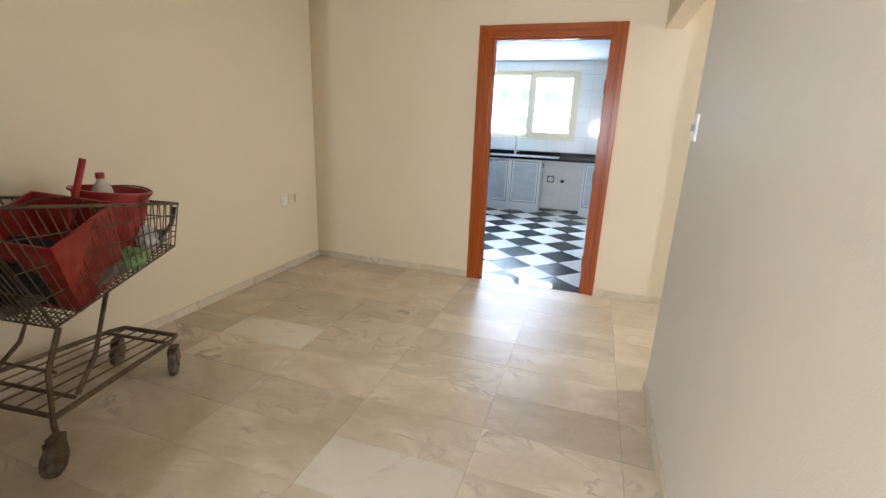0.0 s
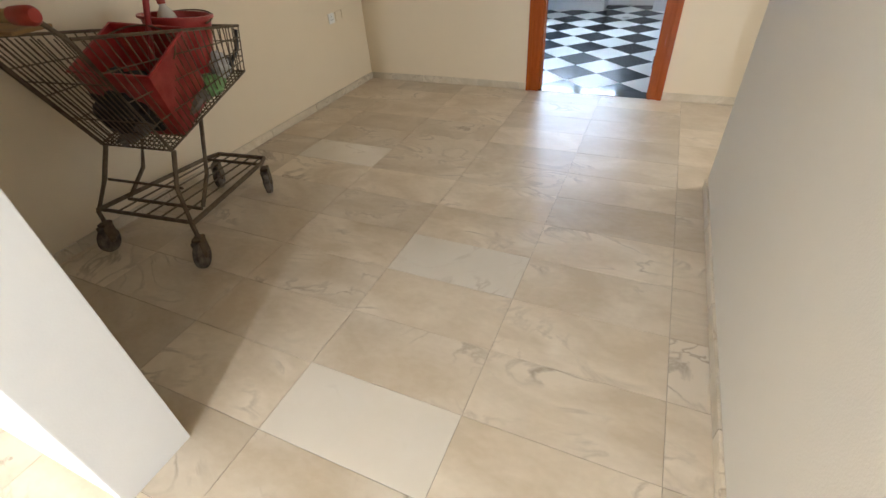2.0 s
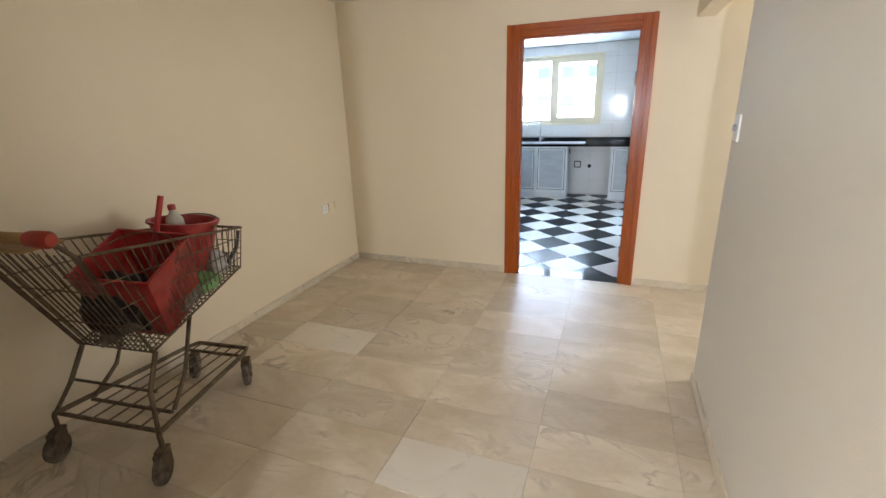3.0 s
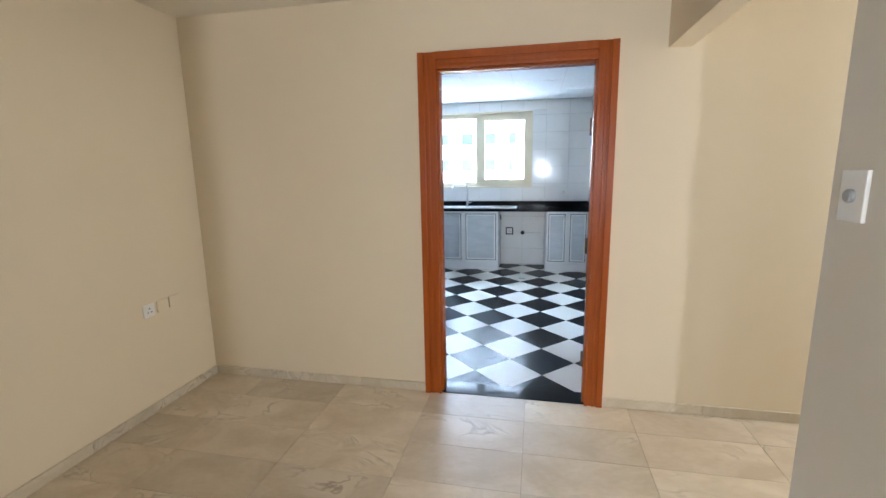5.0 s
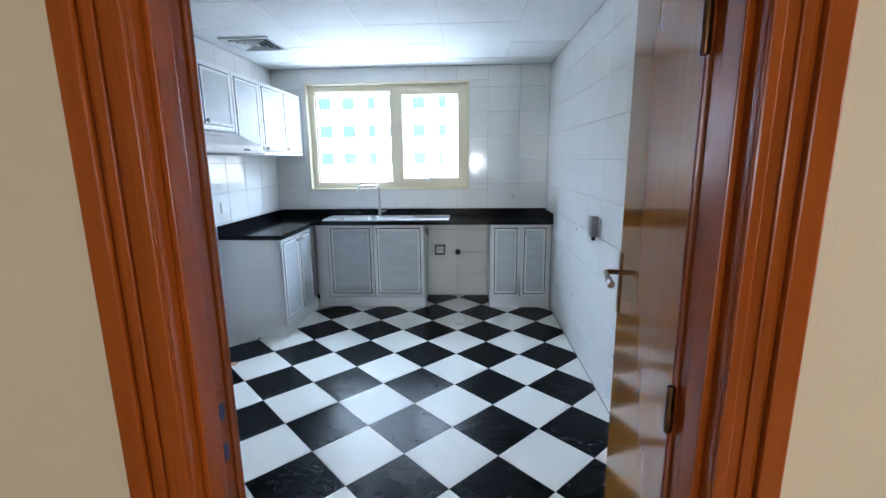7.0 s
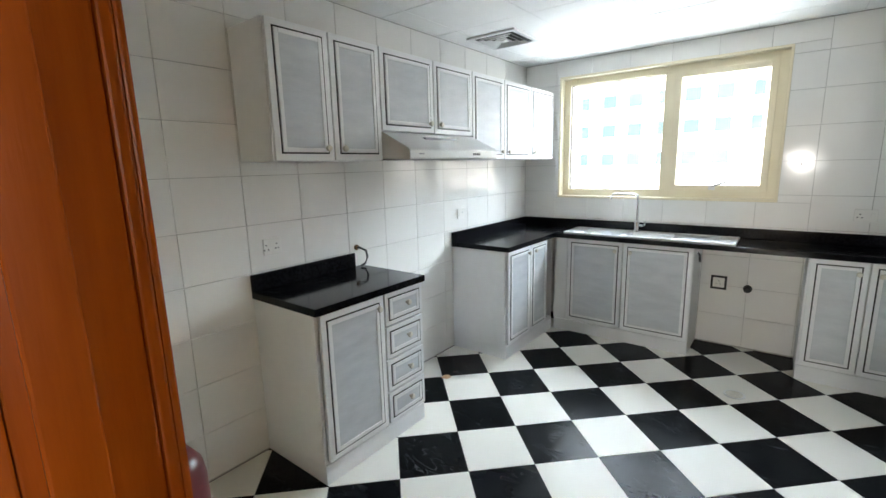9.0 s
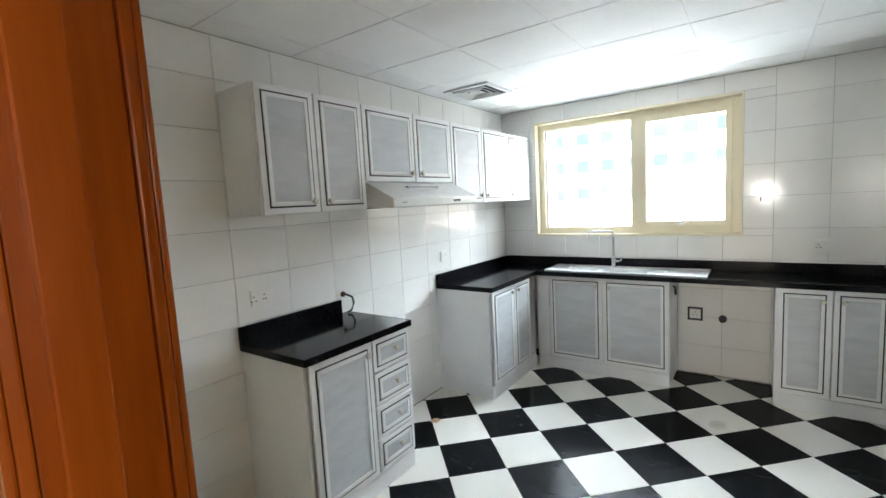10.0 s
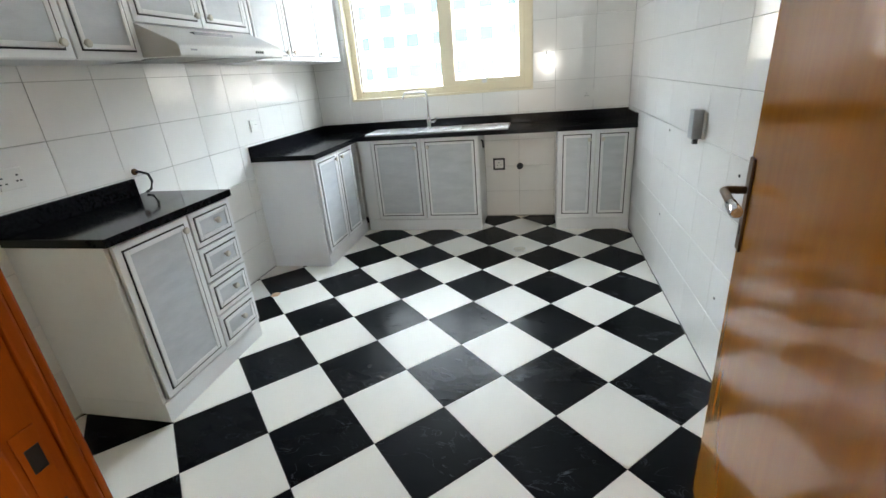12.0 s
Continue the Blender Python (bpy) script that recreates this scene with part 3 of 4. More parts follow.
for x0, x1 in bowls:
    bm = bmesh.new()
    v = []
    for zz, s in ((z - 0.001, 0.0), (z - 0.012, 0.006), (z - 0.15, 0.022), (z - 0.16, 0.040)):
        v.append([bm.verts.new(p) for p in ((x0 + s, by0 + s, zz), (x1 - s, by0 + s, zz), (x1 - s, by1 - s, zz), (x0 + s, by1 - s, zz))])
    for a, b in zip(v, v[1:]):
        for k in range(4):
            bm.faces.new((a[k], a[(k + 1) % 4], b[(k + 1) % 4], b[k]))
    bm.faces.new(v[-1])
    bowl = part("bowl", bm, steel, sink)
    part("waste", lathe(bmesh.new(), [(0.04, z - 0.159), (0.04, z - 0.156), (0.03, z - 0.156), (0.028, z - 0.158)], 18, ((x0 + x1) / 2, (by0 + by1) / 2, 0)), chrome, bowl, smooth=True)
for k in range(7):
    part("drainer_rib", rounded(boxes(((-0.235 + k * 0.052, by0 + 0.02, z - 0.001), (-0.215 + k * 0.052, by1 - 0.02, z + 0.003))), 0.0012, 1), steel, sink)
tap = thing("kitchen_tap", "chrome swan-neck mixer tap with side lever", "tap", place=(-0.605, 2.680, z))
part("body", lathe(bmesh.new(), [(0.026, 0.001), (0.026, 0.012), (0.021, 0.02), (0.021, 0.085), (0.017, 0.095), (0.011, 0.10)], 18), chrome, tap, smooth=True)
pts = [(0, 0, 0.09), (0, 0, 0.26), (-0.004, 0, 0.29)] + [(-0.035 + 0.033 * math.cos(a), -0.01 * math.sin(a), 0.297 + 0.030 * math.sin(a)) for a in (0.3, 0.8, 1.3)] + [(-0.175, -0.025, 0.329), (-0.208, -0.028, 0.320), (-0.222, -0.029, 0.298), (-0.225, -0.029, 0.272)]
part("spout", rod(bmesh.new(), pts, 0.0095, 12), chrome, tap, smooth=True)
part("lever", rod(bmesh.new(), [(0.015, 0, 0.055), (0.05, -0.005, 0.055), (0.062, -0.006, 0.060), (0.066, -0.006, 0.092)], 0.010, 10), chrome, tap, smooth=True)

# wall cabinets
UX, UB, UT = -1.420, 1.553, 2.165
marks = [-0.240, 0.095, 0.435, 0.905, 1.345, 1.800, 2.260, 2.735]


def wall_unit(y0, y1, doors, zb, label):
    """Wall cabinet hung on the side wall; front at x = UX facing +x. Built facing -y and turned."""
    c = thing("wall_cabinet", label, "cabinet", "kitchen wall cabinets")
    w, t, depth, h = y1 - y0, 0.018, UX - LX - 0.003, UT - zb
    for nm, p, q in (("side_panel", (0, 0.020, 0), (t, depth, h)), ("side_panel", (w - t, 0.020, 0), (w, depth, h)), ("bottom_panel", (t, 0.020, 0), (w - t, depth, t)),
                     ("top_panel", (t, 0.020, h - t), (w - t, depth, h)), ("back_panel", (t, depth - 0.008, t), (w - t, depth, h - t))):
        part(nm, rounded(boxes((p, q)), 0.0015, 1), cabinet_white, c)
    for a, b, side in doors:
        kx = (b - y0 - 0.052) if side > 0 else (a - y0 + 0.052)
        front("cabinet_door", c, a - y0 + 0.004, b - y0 - 0.004, 0.003, h - 0.003, 0.0, (kx, 0.060))
    return placed(c, UX, y0, 90, zb)


wall_unit(marks[0], marks[2], [(marks[0], marks[1], 1), (marks[1], marks[2], -1)], UB, "white wall cabinet with two grey marbled doors")
wall_unit(marks[2] + 0.001, marks[4], [(marks[2], marks[3], 1), (marks[3], marks[4], -1)], 1.715, "short white wall cabinet above the cooker hood")
wall_unit(marks[4] + 0.001, marks[6], [(marks[4], marks[5], 1), (marks[5], marks[6], -1)], UB, "white wall cabinet with two grey marbled doors")
wall_unit(marks[6] + 0.001, marks[7], [(marks[6], marks[7], -1)], UB, "white single-door wall cabinet in the corner")

# cooker hood, hung under the short cabinet
hood = thing("cooker_hood", "white slimline cooker hood with sloping front", "cooker hood")
HY0, HY1 = 0.437, 1.343
bm = bmesh.new()
prof = [(LX + 0.002, 1.576), (-1.225, 1.554), (-1.218, 1.560), (-1.218, 1.604), (-1.232, 1.618), (UX + 0.03, 1.695), (UX, 1.712), (LX + 0.002, 1.712)]
rings = [[bm.verts.new((x, y, zz)) for x, zz in prof] for y in (HY0, HY1)]
for k in range(len(prof)):
    bm.faces.new((rings[0][k], rings[0][(k + 1) % len(prof)], rings[1][(k + 1) % len(prof)], rings[1][k]))
bm.faces.new(rings[0]), bm.faces.new(rings[1][::-1])
part("shell", rounded(bm, 0.004), hood_white, hood)
part("vent_strip", boxes(((-1.380, 0.72, 1.6850), (-1.340, 1.04, 1.6680))), grey_plastic, hood)
part("grease_filter", boxes(((-1.65, HY0 + 0.06, 1.556), (-1.29, HY0 + 0.43, 1.564)), ((-1.65, HY0 + 0.47, 1.556), (-1.29, HY1 - 0.06, 1.564))), mesh_metal, hood)
for k in range(4):
    part("switch", rounded(boxes(((-1.2185, 1.045 + k * 0.022, 1.576), (-1.214, 1.058 + k * 0.022, 1.590))), 0.001, 1), black_plastic, hood)
part("badge", boxes(((-1.2185, 0.51, 1.580), (-1.2172, 0.555, 1.588))), grey_plastic, hood, "small grey maker's mark")


# ---------------------------------------------------------------- sockets and switches
def socket(place, turn, label, w=0.086, h=0.086, kind="socket", mat=None, pins=((0, 0.014), (-0.013, -0.010), (0.013, -0.010)), rocker=None):
    """Wall plate facing -y before turning."""
    s = thing(kind, label, "socket" if kind == "socket" else "switch", place=place)
    s.rotation_euler = (0, 0, radians(turn))
    plate = part("plate", rounded(boxes(((-w / 2, -0.010, -h / 2), (w / 2, 0, h / 2))), 0.003), mat or white_plastic, s)
    for px, pz in pins:
        part("pin_hole", boxes(((px - 0.0045, -0.0108, pz - 0.003), (px + 0.0045, -0.0102, pz + 0.003))), black_plastic, plate)
    if rocker:
        part("rocker", rounded(boxes(((rocker[0] - 0.011, -0.014, rocker[1] - 0.016), (rocker[0] + 0.011, -0.010, rocker[1] + 0.016))), 0.002), white_plastic, plate)
    return s


double_pins = tuple((cx + a, b - 0.006) for cx in (-0.036, 0.036) for a, b in ((0, 0.014), (-0.011, -0.010), (0.011, -0.010)))
socket((LX - 0.0005, -0.120, 1.120), 90, "white double socket on the tiled wall", 0.100, 0.086, pins=double_pins[:3] + ((0.025, 0.012), (0.018, -0.012), (0.033, -0.012)))
socket((0.848, KY + 0.0005, 1.110), 0, "white switched socket above the worktop", 0.120, 0.086, pins=((-0.03, 0.010), (-0.042, -0.012), (-0.018, -0.012)), rocker=(0.035, 0.0))
socket((LX - 0.0005, 1.600, 1.120), 90, "white socket above the corner worktop", rocker=(-0.02, 0.0), pins=((0.018, 0.01),))
s = socket((0.034, KY + 0.0005, 0.525), 0, "white socket in a black surround", 0.080, 0.080)
part("surround", ring(-0.056, 0.056, -0.056, 0.056, 0.015, -0.012, 0.0), black_plastic, s, "black rubber surround")
pipe = thing("drain_pipe", "black capped pipe end in the tiled wall", "pipe", place=(0.232, KY, 0.500))
part("stub", lathe(bmesh.new(), [(0.030, 0.0), (0.030, -0.015), (0.024, -0.018), (0.024, -0.050), (0.018, -0.055)], 18, (0, 0, 0), "y"), black_plastic, pipe, smooth=True)
s = socket((RX + 0.0005, 0.83, 1.075), -90, "white isolator switch with a grey cover", 0.086, 0.09, "switch", pins=())
part("cover", rounded(boxes(((-0.045, -0.055, -0.075), (0.02, -0.010, 0.060))), 0.004), grey_plastic, s, "grey hanging cover flap")
part("cable_end", boxes(((-0.018, -0.04, -0.10), (0.004, -0.02, -0.075))), black_plastic, s)
socket((HX, -1.854, 0.655), 90, "white socket with brown pin holes", 0.080, 0.080, mat=white_plastic)
socket((HX, -1.749, 0.660), 90, "cream painted blank plate on the hall wall", 0.086, 0.075, "blank_plate", mat=cream_paint, pins=())
socket((HX, -1.654, 0.663), 90, "cream painted blank plate on the hall wall", 0.086, 0.075, "blank_plate", mat=cream_paint, pins=())
s = socket((PX, -2.850, 1.415), -90, "white dimmer switch on the partition", 0.086, 0.120, "switch", pins=())
part("dial", lathe(bmesh.new(), [(0.016, -0.010), (0.016, -0.018), (0.013, -0.021)], 16, (0, 0, 0), "y"), grey_plastic, s, smooth=True)

# black cable loop by the short worktop
cable = thing("cable_loop", "black cable loop hanging from the wall over the worktop", "cable")
part("cable", rod(bmesh.new(), [(LX + 0.001, 0.460, 1.020), (LX + 0.03, 0.465, 1.020), (LX + 0.055, 0.49, 1.0), (LX + 0.06, 0.495, 0.96), (LX + 0.055, 0.48, 0.92), (LX + 0.05, 0.45, 0.91)], 0.007, 8), black_plastic, cable, smooth=True)
part("wall_outlet", lathe(bmesh.new(), [(0.018, 0), (0.018, 0.008), (0.010, 0.014)], 14, (LX, 0.460, 1.020), "x"), brass_dark, cable, smooth=True)
hook = thing("hose_stub", "short black hose end at the cabinet side", "hose")
part("hose", rod(bmesh.new(), [(-0.101, 2.50, 0.80), (-0.085, 2.50, 0.79), (-0.080, 2.50, 0.73)], 0.008, 8), black_plastic, hook, smooth=True)

# floor drain
drain = thing("floor_drain", "round cream floor drain cover", "drain", place=(0.258, 1.864, 0.0))
part("ring", lathe(bmesh.new(), [(0.062, 0.0005), (0.062, 0.004), (0.052, 0.005), (0.050, 0.003)], 28), steel, drain, smooth=True)
part("cover", lathe(bmesh.new(), [(0.049, 0.001), (0.049, 0.0042), (0.010, 0.0045), (0.008, 0.0035)], 28), knob_cream, drain, smooth=True)

# ceiling fittings
vent = thing("ceiling_vent", "square white air vent with dark slots, dusty", "vent", place=(-1.385, 1.720, KC))
part("frame", rounded(boxes(((-0.20, -0.20, -0.012), (0.20, -0.165, 0.002)), ((-0.20, 0.165, -0.012), (0.20, 0.20, 0.002)), ((-0.20, -0.165, -0.012), (-0.165, 0.165, 0.002)), ((0.165, -0.165, -0.012), (0.20, 0.165, 0.002))), 0.003), grid_metal, vent)
# black sheet puts the shade inside the vent into its colour
part("throat_shade", boxes(((-0.165, -0.165, -0.003), (0.165, 0.165, 0.002))), black_plastic, vent)
for k in range(3):
    a, b = 0.145 - k * 0.042, 0.121 - k * 0.042
    bm = bmesh.new()
    va = [bm.verts.new(p) for p in ((-a, -a, -0.022), (a, -a, -0.022), (a, a, -0.022), (-a, a, -0.022))]
    vb = [bm.verts.new(p) for p in ((-b, -b, -0.004), (b, -b, -0.004), (b, b, -0.004), (-b, b, -0.004))]
    for j in range(4):
        bm.faces.new((va[j], va[(j + 1) % 4], vb[(j + 1) % 4], vb[j]))
    bmesh.ops.solidify(bm, geom=list(bm.faces), thickness=0.003)
    part("louvre", bm, grid_metal, vent)
part("centre_plate", rounded(boxes(((-0.030, -0.030, -0.018), (0.030, 0.030, -0.003))), 0.004), grid_metal, vent)
smoke = thing("smoke_detector", "white round ceiling detector with dark slots", "detector", place=(-0.142, 0.36, KC))
part("base", lathe(bmesh.new(), [(0.058, 0.001), (0.058, -0.016), (0.050, -0.020), (0.046, -0.050), (0.030, -0.058)], 24), white_plastic, smoke, smooth=True)
for k in range(6):
    a = k * math.pi / 3
    part("slot", boxes(((0.043 * math.cos(a) - 0.008, 0.043 * math.sin(a) - 0.008, -0.055), (0.043 * math.cos(a) + 0.008, 0.043 * math.sin(a) + 0.008, -0.044))), black_plastic, smoke)

# ---------------------------------------------------------------- shopping trolley in the hall
TR = Matrix.Translation((-1.450, -4.305, 0)) @ Matrix.Rotation(radians(6.5), 4, "Z") @ Matrix.Scale(1.15, 4)
cart = thing("shopping_trolley", "old rusty wire shopping trolley with grimy wheels", "trolley")
cart.matrix_world = TR
# local frame: +y forward (towards the doorway), x across


def lerp(a, b, s):
    return tuple(p + (q - p) * s for p, q in zip(a, b))


rt, rb, ft, fb = (0.245, -0.08, 0.935), (0.19, 0.12, 0.470), (0.165, 0.755, 0.805), (0.155, 0.715, 0.610)


def mirror(p):
    return (-p[0], p[1], p[2])


# side, bottom and end grids
for s in (1, -1):
    f = (lambda p: p) if s > 0 else mirror
    bm = bmesh.new()
    for k in range(23):
        q = k / 22
        rod(bm, [f(lerp(rt, ft, q)), f(lerp(rb, fb, q))], 0.0028, 5)
    for q in (0.25, 0.5, 0.75):
        rod(bm, [f(lerp(rt, rb, q)), f(lerp(ft, fb, q))], 0.0028, 5)
    part("side_grid", bm, rust_wire, cart, smooth=True)["kind"] = "stuff"
bm = bmesh.new()
for k in range(17):
    q = k / 16
    rod(bm, [lerp(rb, mirror(rb), q), lerp(fb, mirror(fb), q)], 0.0026, 5)
for k in range(26):
    q = k / 25
    rod(bm, [lerp(rb, fb, q), mirror(lerp(rb, fb, q))], 0.0026, 5)
part("bottom_grid", bm, rust_wire, cart, smooth=True)["kind"] = "stuff"
bm = bmesh.new()
for k in range(10):
    q = k / 9
    rod(bm, [lerp(ft, mirror(ft), q), lerp(fb, mirror(fb), q)], 0.0028, 5)
for q in (0.33, 0.66):
    rod(bm, [lerp(ft, fb, q), mirror(lerp(ft, fb, q))], 0.0028, 5)
part("front_grid", bm, rust_wire, cart, smooth=True)["kind"] = "stuff"
bm = bmesh.new()
for k in range(15):
    q = k / 14
    rod(bm, [lerp(rt, mirror(rt), q), lerp(rb, mirror(rb), q)], 0.0028, 5)
for q in (0.35, 0.7):
    rod(bm, [lerp(rt, rb, q), mirror(lerp(rt, rb, q))], 0.0028, 5)
part("rear_flap", bm, rust_wire, cart, smooth=True)["kind"] = "stuff"
bm = bmesh.new()
rod(bm, [rt, ft, mirror(ft), mirror(rt)], 0.006, 8)
part("top_rim", bm, rust_wire, cart, smooth=True)
bm = bmesh.new()
rod(bm, [rb, fb, mirror(fb), mirror(rb)], 0.005, 8, True)
part("bottom_rim", bm, rust_wire, cart, smooth=True)
# handle
for s in (1, -1):
    part("rear_post", rod(bmesh.new(), [(s * 0.185, 0.13, 0.460), (s * 0.235, -0.08, 0.93), (s * 0.250, -0.150, 1.005)], 0.008, 8), rust_wire, cart, smooth=True)
bar = part("handle_bar", lathe(bmesh.new(), [(0.014, -0.20), (0.019, -0.19), (0.019, 0.19), (0.014, 0.20)], 14, (0, -0.160, 1.015), "x"), handle_tan, cart, "worn tan plastic handle", smooth=True)
for s in (1, -1):
    part("end_cap", lathe(bmesh.new(), [(0.012, s * 0.185), (0.025, s * 0.19), (0.027, s * 0.215), (0.027, s * 0.262), (0.018, s * 0.275)], 14, (0, -0.160, 1.015), "x"), red_grip, bar, "red plastic end cap", smooth=True)
part("child_seat_board", rounded(boxes(((-0.19, -0.14, 0.955), (0.10, -0.01, 0.967))), 0.004), handle_tan, cart, "worn tan folded seat board")
# chassis
W2, WF = 0.265, 0.160
for s in (1, -1):
    part("rear_leg", rod(bmesh.new(), [(s * 0.185, 0.135, 0.465), (s * 0.20, 0.06, 0.33), (s * W2, 0.00, 0.19), (s * W2, 0.0, 0.125)], 0.010, 8), rust_wire, cart, smooth=True)
    part("front_leg", rod(bmesh.new(), [(s * 0.17, 0.34, 0.52), (s * 0.185, 0.24, 0.30), (s * 0.21, 0.13, 0.20)], 0.009, 8), rust_wire, cart, smooth=True)
bm = bmesh.new()
rod(bm, [(W2, 0.0, 0.20), (WF + 0.015, 0.60, 0.175), (WF - 0.01, 0.66, 0.172), (-WF + 0.01, 0.66, 0.172), (-WF - 0.015, 0.60, 0.175), (-W2, 0.0, 0.20)], 0.011, 8)
part("base_frame", bm, rust_wire, cart, smooth=True)
bm = bmesh.new()
rod(bm, [(W2, 0.01, 0.20), (-W2, 0.01, 0.20)], 0.009, 8)
rod(bm, [(0.21, 0.12, 0.195), (-0.21, 0.12, 0.195)], 0.008, 8)
rod(bm, [(0.205, 0.08, 0.32), (-0.205, 0.08, 0.32)], 0.006, 8)
rod(bm, [(WF, 0.58, 0.176), (-WF, 0.58, 0.176)], 0.008, 8)
for k in range(5):
    q = -0.8 + 0.4 * k
    rod(bm, [(q * 0.2, 0.02, 0.198), (q * WF, 0.645, 0.172)], 0.004, 6)
part("lower_rack", bm, rust_wire, cart, smooth=True)["kind"] = "stuff"


def castor(x, y, turn):
    m = Matrix.Translation((x, y, 0)) @ Matrix.Rotation(radians(turn), 4, "Z")
    bm = rounded(boxes(((-0.020, -0.045, 0.058), (-0.016, 0.015, 0.128)), ((0.016, -0.045, 0.058), (0.020, 0.015, 0.128)), ((-0.020, -0.03, 0.122), (0.020, 0.02, 0.136))), 0.0015, 1)
    bmesh.ops.transform(bm, matrix=m, verts=list(bm.verts))
    c = part("castor_fork", bm, rust_wire, cart)
    bm = lathe(bmesh.new(), [(0.045, -0.015), (0.058, -0.011), (0.060, 0.0), (0.058, 0.011), (0.045, 0.015)], 22, (0, 0, 0), "x")
    bmesh.ops.transform(bm, matrix=m @ Matrix.Translation((0, -0.030, 0.060)), verts=list(bm.verts))
    part("wheel", bm, rubber, c, "grimy rubber wheel", smooth=True)
    bm = lathe(bmesh.new(), [(0.012, -0.024), (0.014, -0.022), (0.014, 0.022), (0.012, 0.024)], 10, (0, 0, 0), "x")
    bmesh.ops.transform(bm, matrix=m @ Matrix.Translation((0, -0.030, 0.060)), verts=list(bm.verts))
    part("axle", bm, rust_wire, c, smooth=True)


castor(W2, 0.0, 20), castor(-W2, 0.0, 14), castor(WF, 0.625, 30), castor(-WF, 0.625, 25)


# load of the trolley
def in_cart(ob, x, y, z, rx=0, ry=0, rz=0):
    ob.matrix_world = TR @ pose(x, y, z, rx, ry, rz)
    return ob


def bucket(label, r0, r1, h, square=False):
    b = thing("bucket", label, "bucket", "buckets in the trolley")
    n = 4 if square else 26
    rot = math.pi / 4 if square else 0
    bm = bmesh.new()
    v = []
    for r, z in ((r0, 0), (r1, h), (r1 + 0.012, h), (r1 + 0.012, h + 0.010), (r1 - 0.004, h + 0.010), (r0 - 0.004, 0.006)):
        v.append([bm.verts.new((r * math.cos(rot + 2 * math.pi * k / n), r * math.sin(rot + 2 * math.pi * k / n), z)) for k in range(n)])
    for a, c in zip(v, v[1:]):
        for k in range(n):
            bm.faces.new((a[k], a[(k + 1) % n], c[(k + 1) % n], c[k]))
    bm.faces.new(v[0][::-1]), bm.faces.new(v[-1])
    if square:
        rounded(bm, 0.006)
    part("shell", bm, red_bucket, b, smooth=True)
    rr = r1 * (0.72 if square else 1.0)
    part("bail_handle", rod(bmesh.new(), [((rr + 0.012) * math.cos(t), (rr + 0.012) * math.sin(t) * 0.9, h * 0.92 + 0.035 * math.sin(t)) for t in [math.pi * j / 14 for j in range(15)]], 0.0035, 6), rust_wire, b, smooth=True)
    return b


def crumpled(name, label, category, mat, size, seed, squash=0.35):
    """A crumpled soft thing: a displaced, sagging lump."""
    bm = bmesh.new()
    bmesh.ops.create_icosphere(bm, subdivisions=4, radius=1.0)
    for v in bm.verts:
        n = noise.noise(v.co * 2.2 + Vector((seed, 0, 0))) * 0.45 + noise.noise(v.co * 6 + Vector((0, seed, 0))) * 0.18
        v.co *= 1 + squash * n * 2
        v.co.x, v.co.y, v.co.z = v.co.x * size[0], v.co.y * size[1], max(v.co.z, -0.75) * size[2]
    ob = solid(name, bm, mat, label, category, smooth=True)
    return ob


in_cart(bucket("square red plastic bucket lying tilted in the trolley, paint-splashed", 0.185, 0.212, 0.31, True), 0.020, 0.330, 0.535, 20, 6, 12)
in_cart(bucket("round red plastic bucket, paint-splashed, on the load", 0.108, 0.138, 0.22), 0.0, 0.545, 0.660, -6, 4, 0)
in_cart(crumpled("rubbish_bag", "crumpled black rubbish bag in the trolley", "bag", black_bag, (0.15, 0.11, 0.13), 3.1, 0.45), -0.02, 0.20, 0.62)
in_cart(crumpled("cleaning_rag", "dirty grey rag heaped in the trolley", "rags", grey_rag, (0.16, 0.30, 0.075), 7.7), 0.0, 0.42, 0.585, 11)
in_cart(crumpled("brown_sack", "folded brown sack at the front of the trolley", "sack", grey_rag, (0.13, 0.10, 0.05), 1.3), 0.0, 0.66, 0.635, 8)
in_cart(crumpled("green_bag", "crumpled green plastic bag in the trolley", "bag", green_bag, (0.050, 0.085, 0.045), 5.2), 0.12, 0.50, 0.60, 14)
in_cart(crumpled("clear_wrap", "crumpled clear plastic wrap in the trolley", "wrap", clear_bag, (0.035, 0.045, 0.065), 9.4), 0.13, 0.60, 0.665, 10)
stick = in_cart(solid("red_stick", rod(bmesh.new(), [(0, 0, 0), (0, 0, 0.43)], 0.012, 10), red_paint, "red painted stick leaning in the trolley", "stick", smooth=True), 0.02, 0.30, 0.62, -16, 8)
bottle = thing("plastic_bottle", "milky plastic bottle with a dark red cap", "bottle")
part("body", lathe(bmesh.new(), [(0.038, 0), (0.040, 0.01), (0.040, 0.13), (0.036, 0.15), (0.015, 0.18), (0.014, 0.19)], 20), bottle_plastic, bottle, smooth=True)
part("cap", lathe(bmesh.new(), [(0.017, 0.190), (0.017, 0.212), (0.015, 0.215)], 16), red_grip, bottle, smooth=True)
in_cart(bottle, -0.07, 0.60, 0.735)
tube = in_cart(solid("black_tube", rod(bmesh.new(), [(0, 0, 0), (0.01, 0.05, 0.05), (0.01, 0.12, 0.10), (0, 0.16, 0.17)], 0.009, 8), black_plastic, "bent black rubber tube in the trolley", "tube", smooth=True), 0.14, 0.60, 0.615)

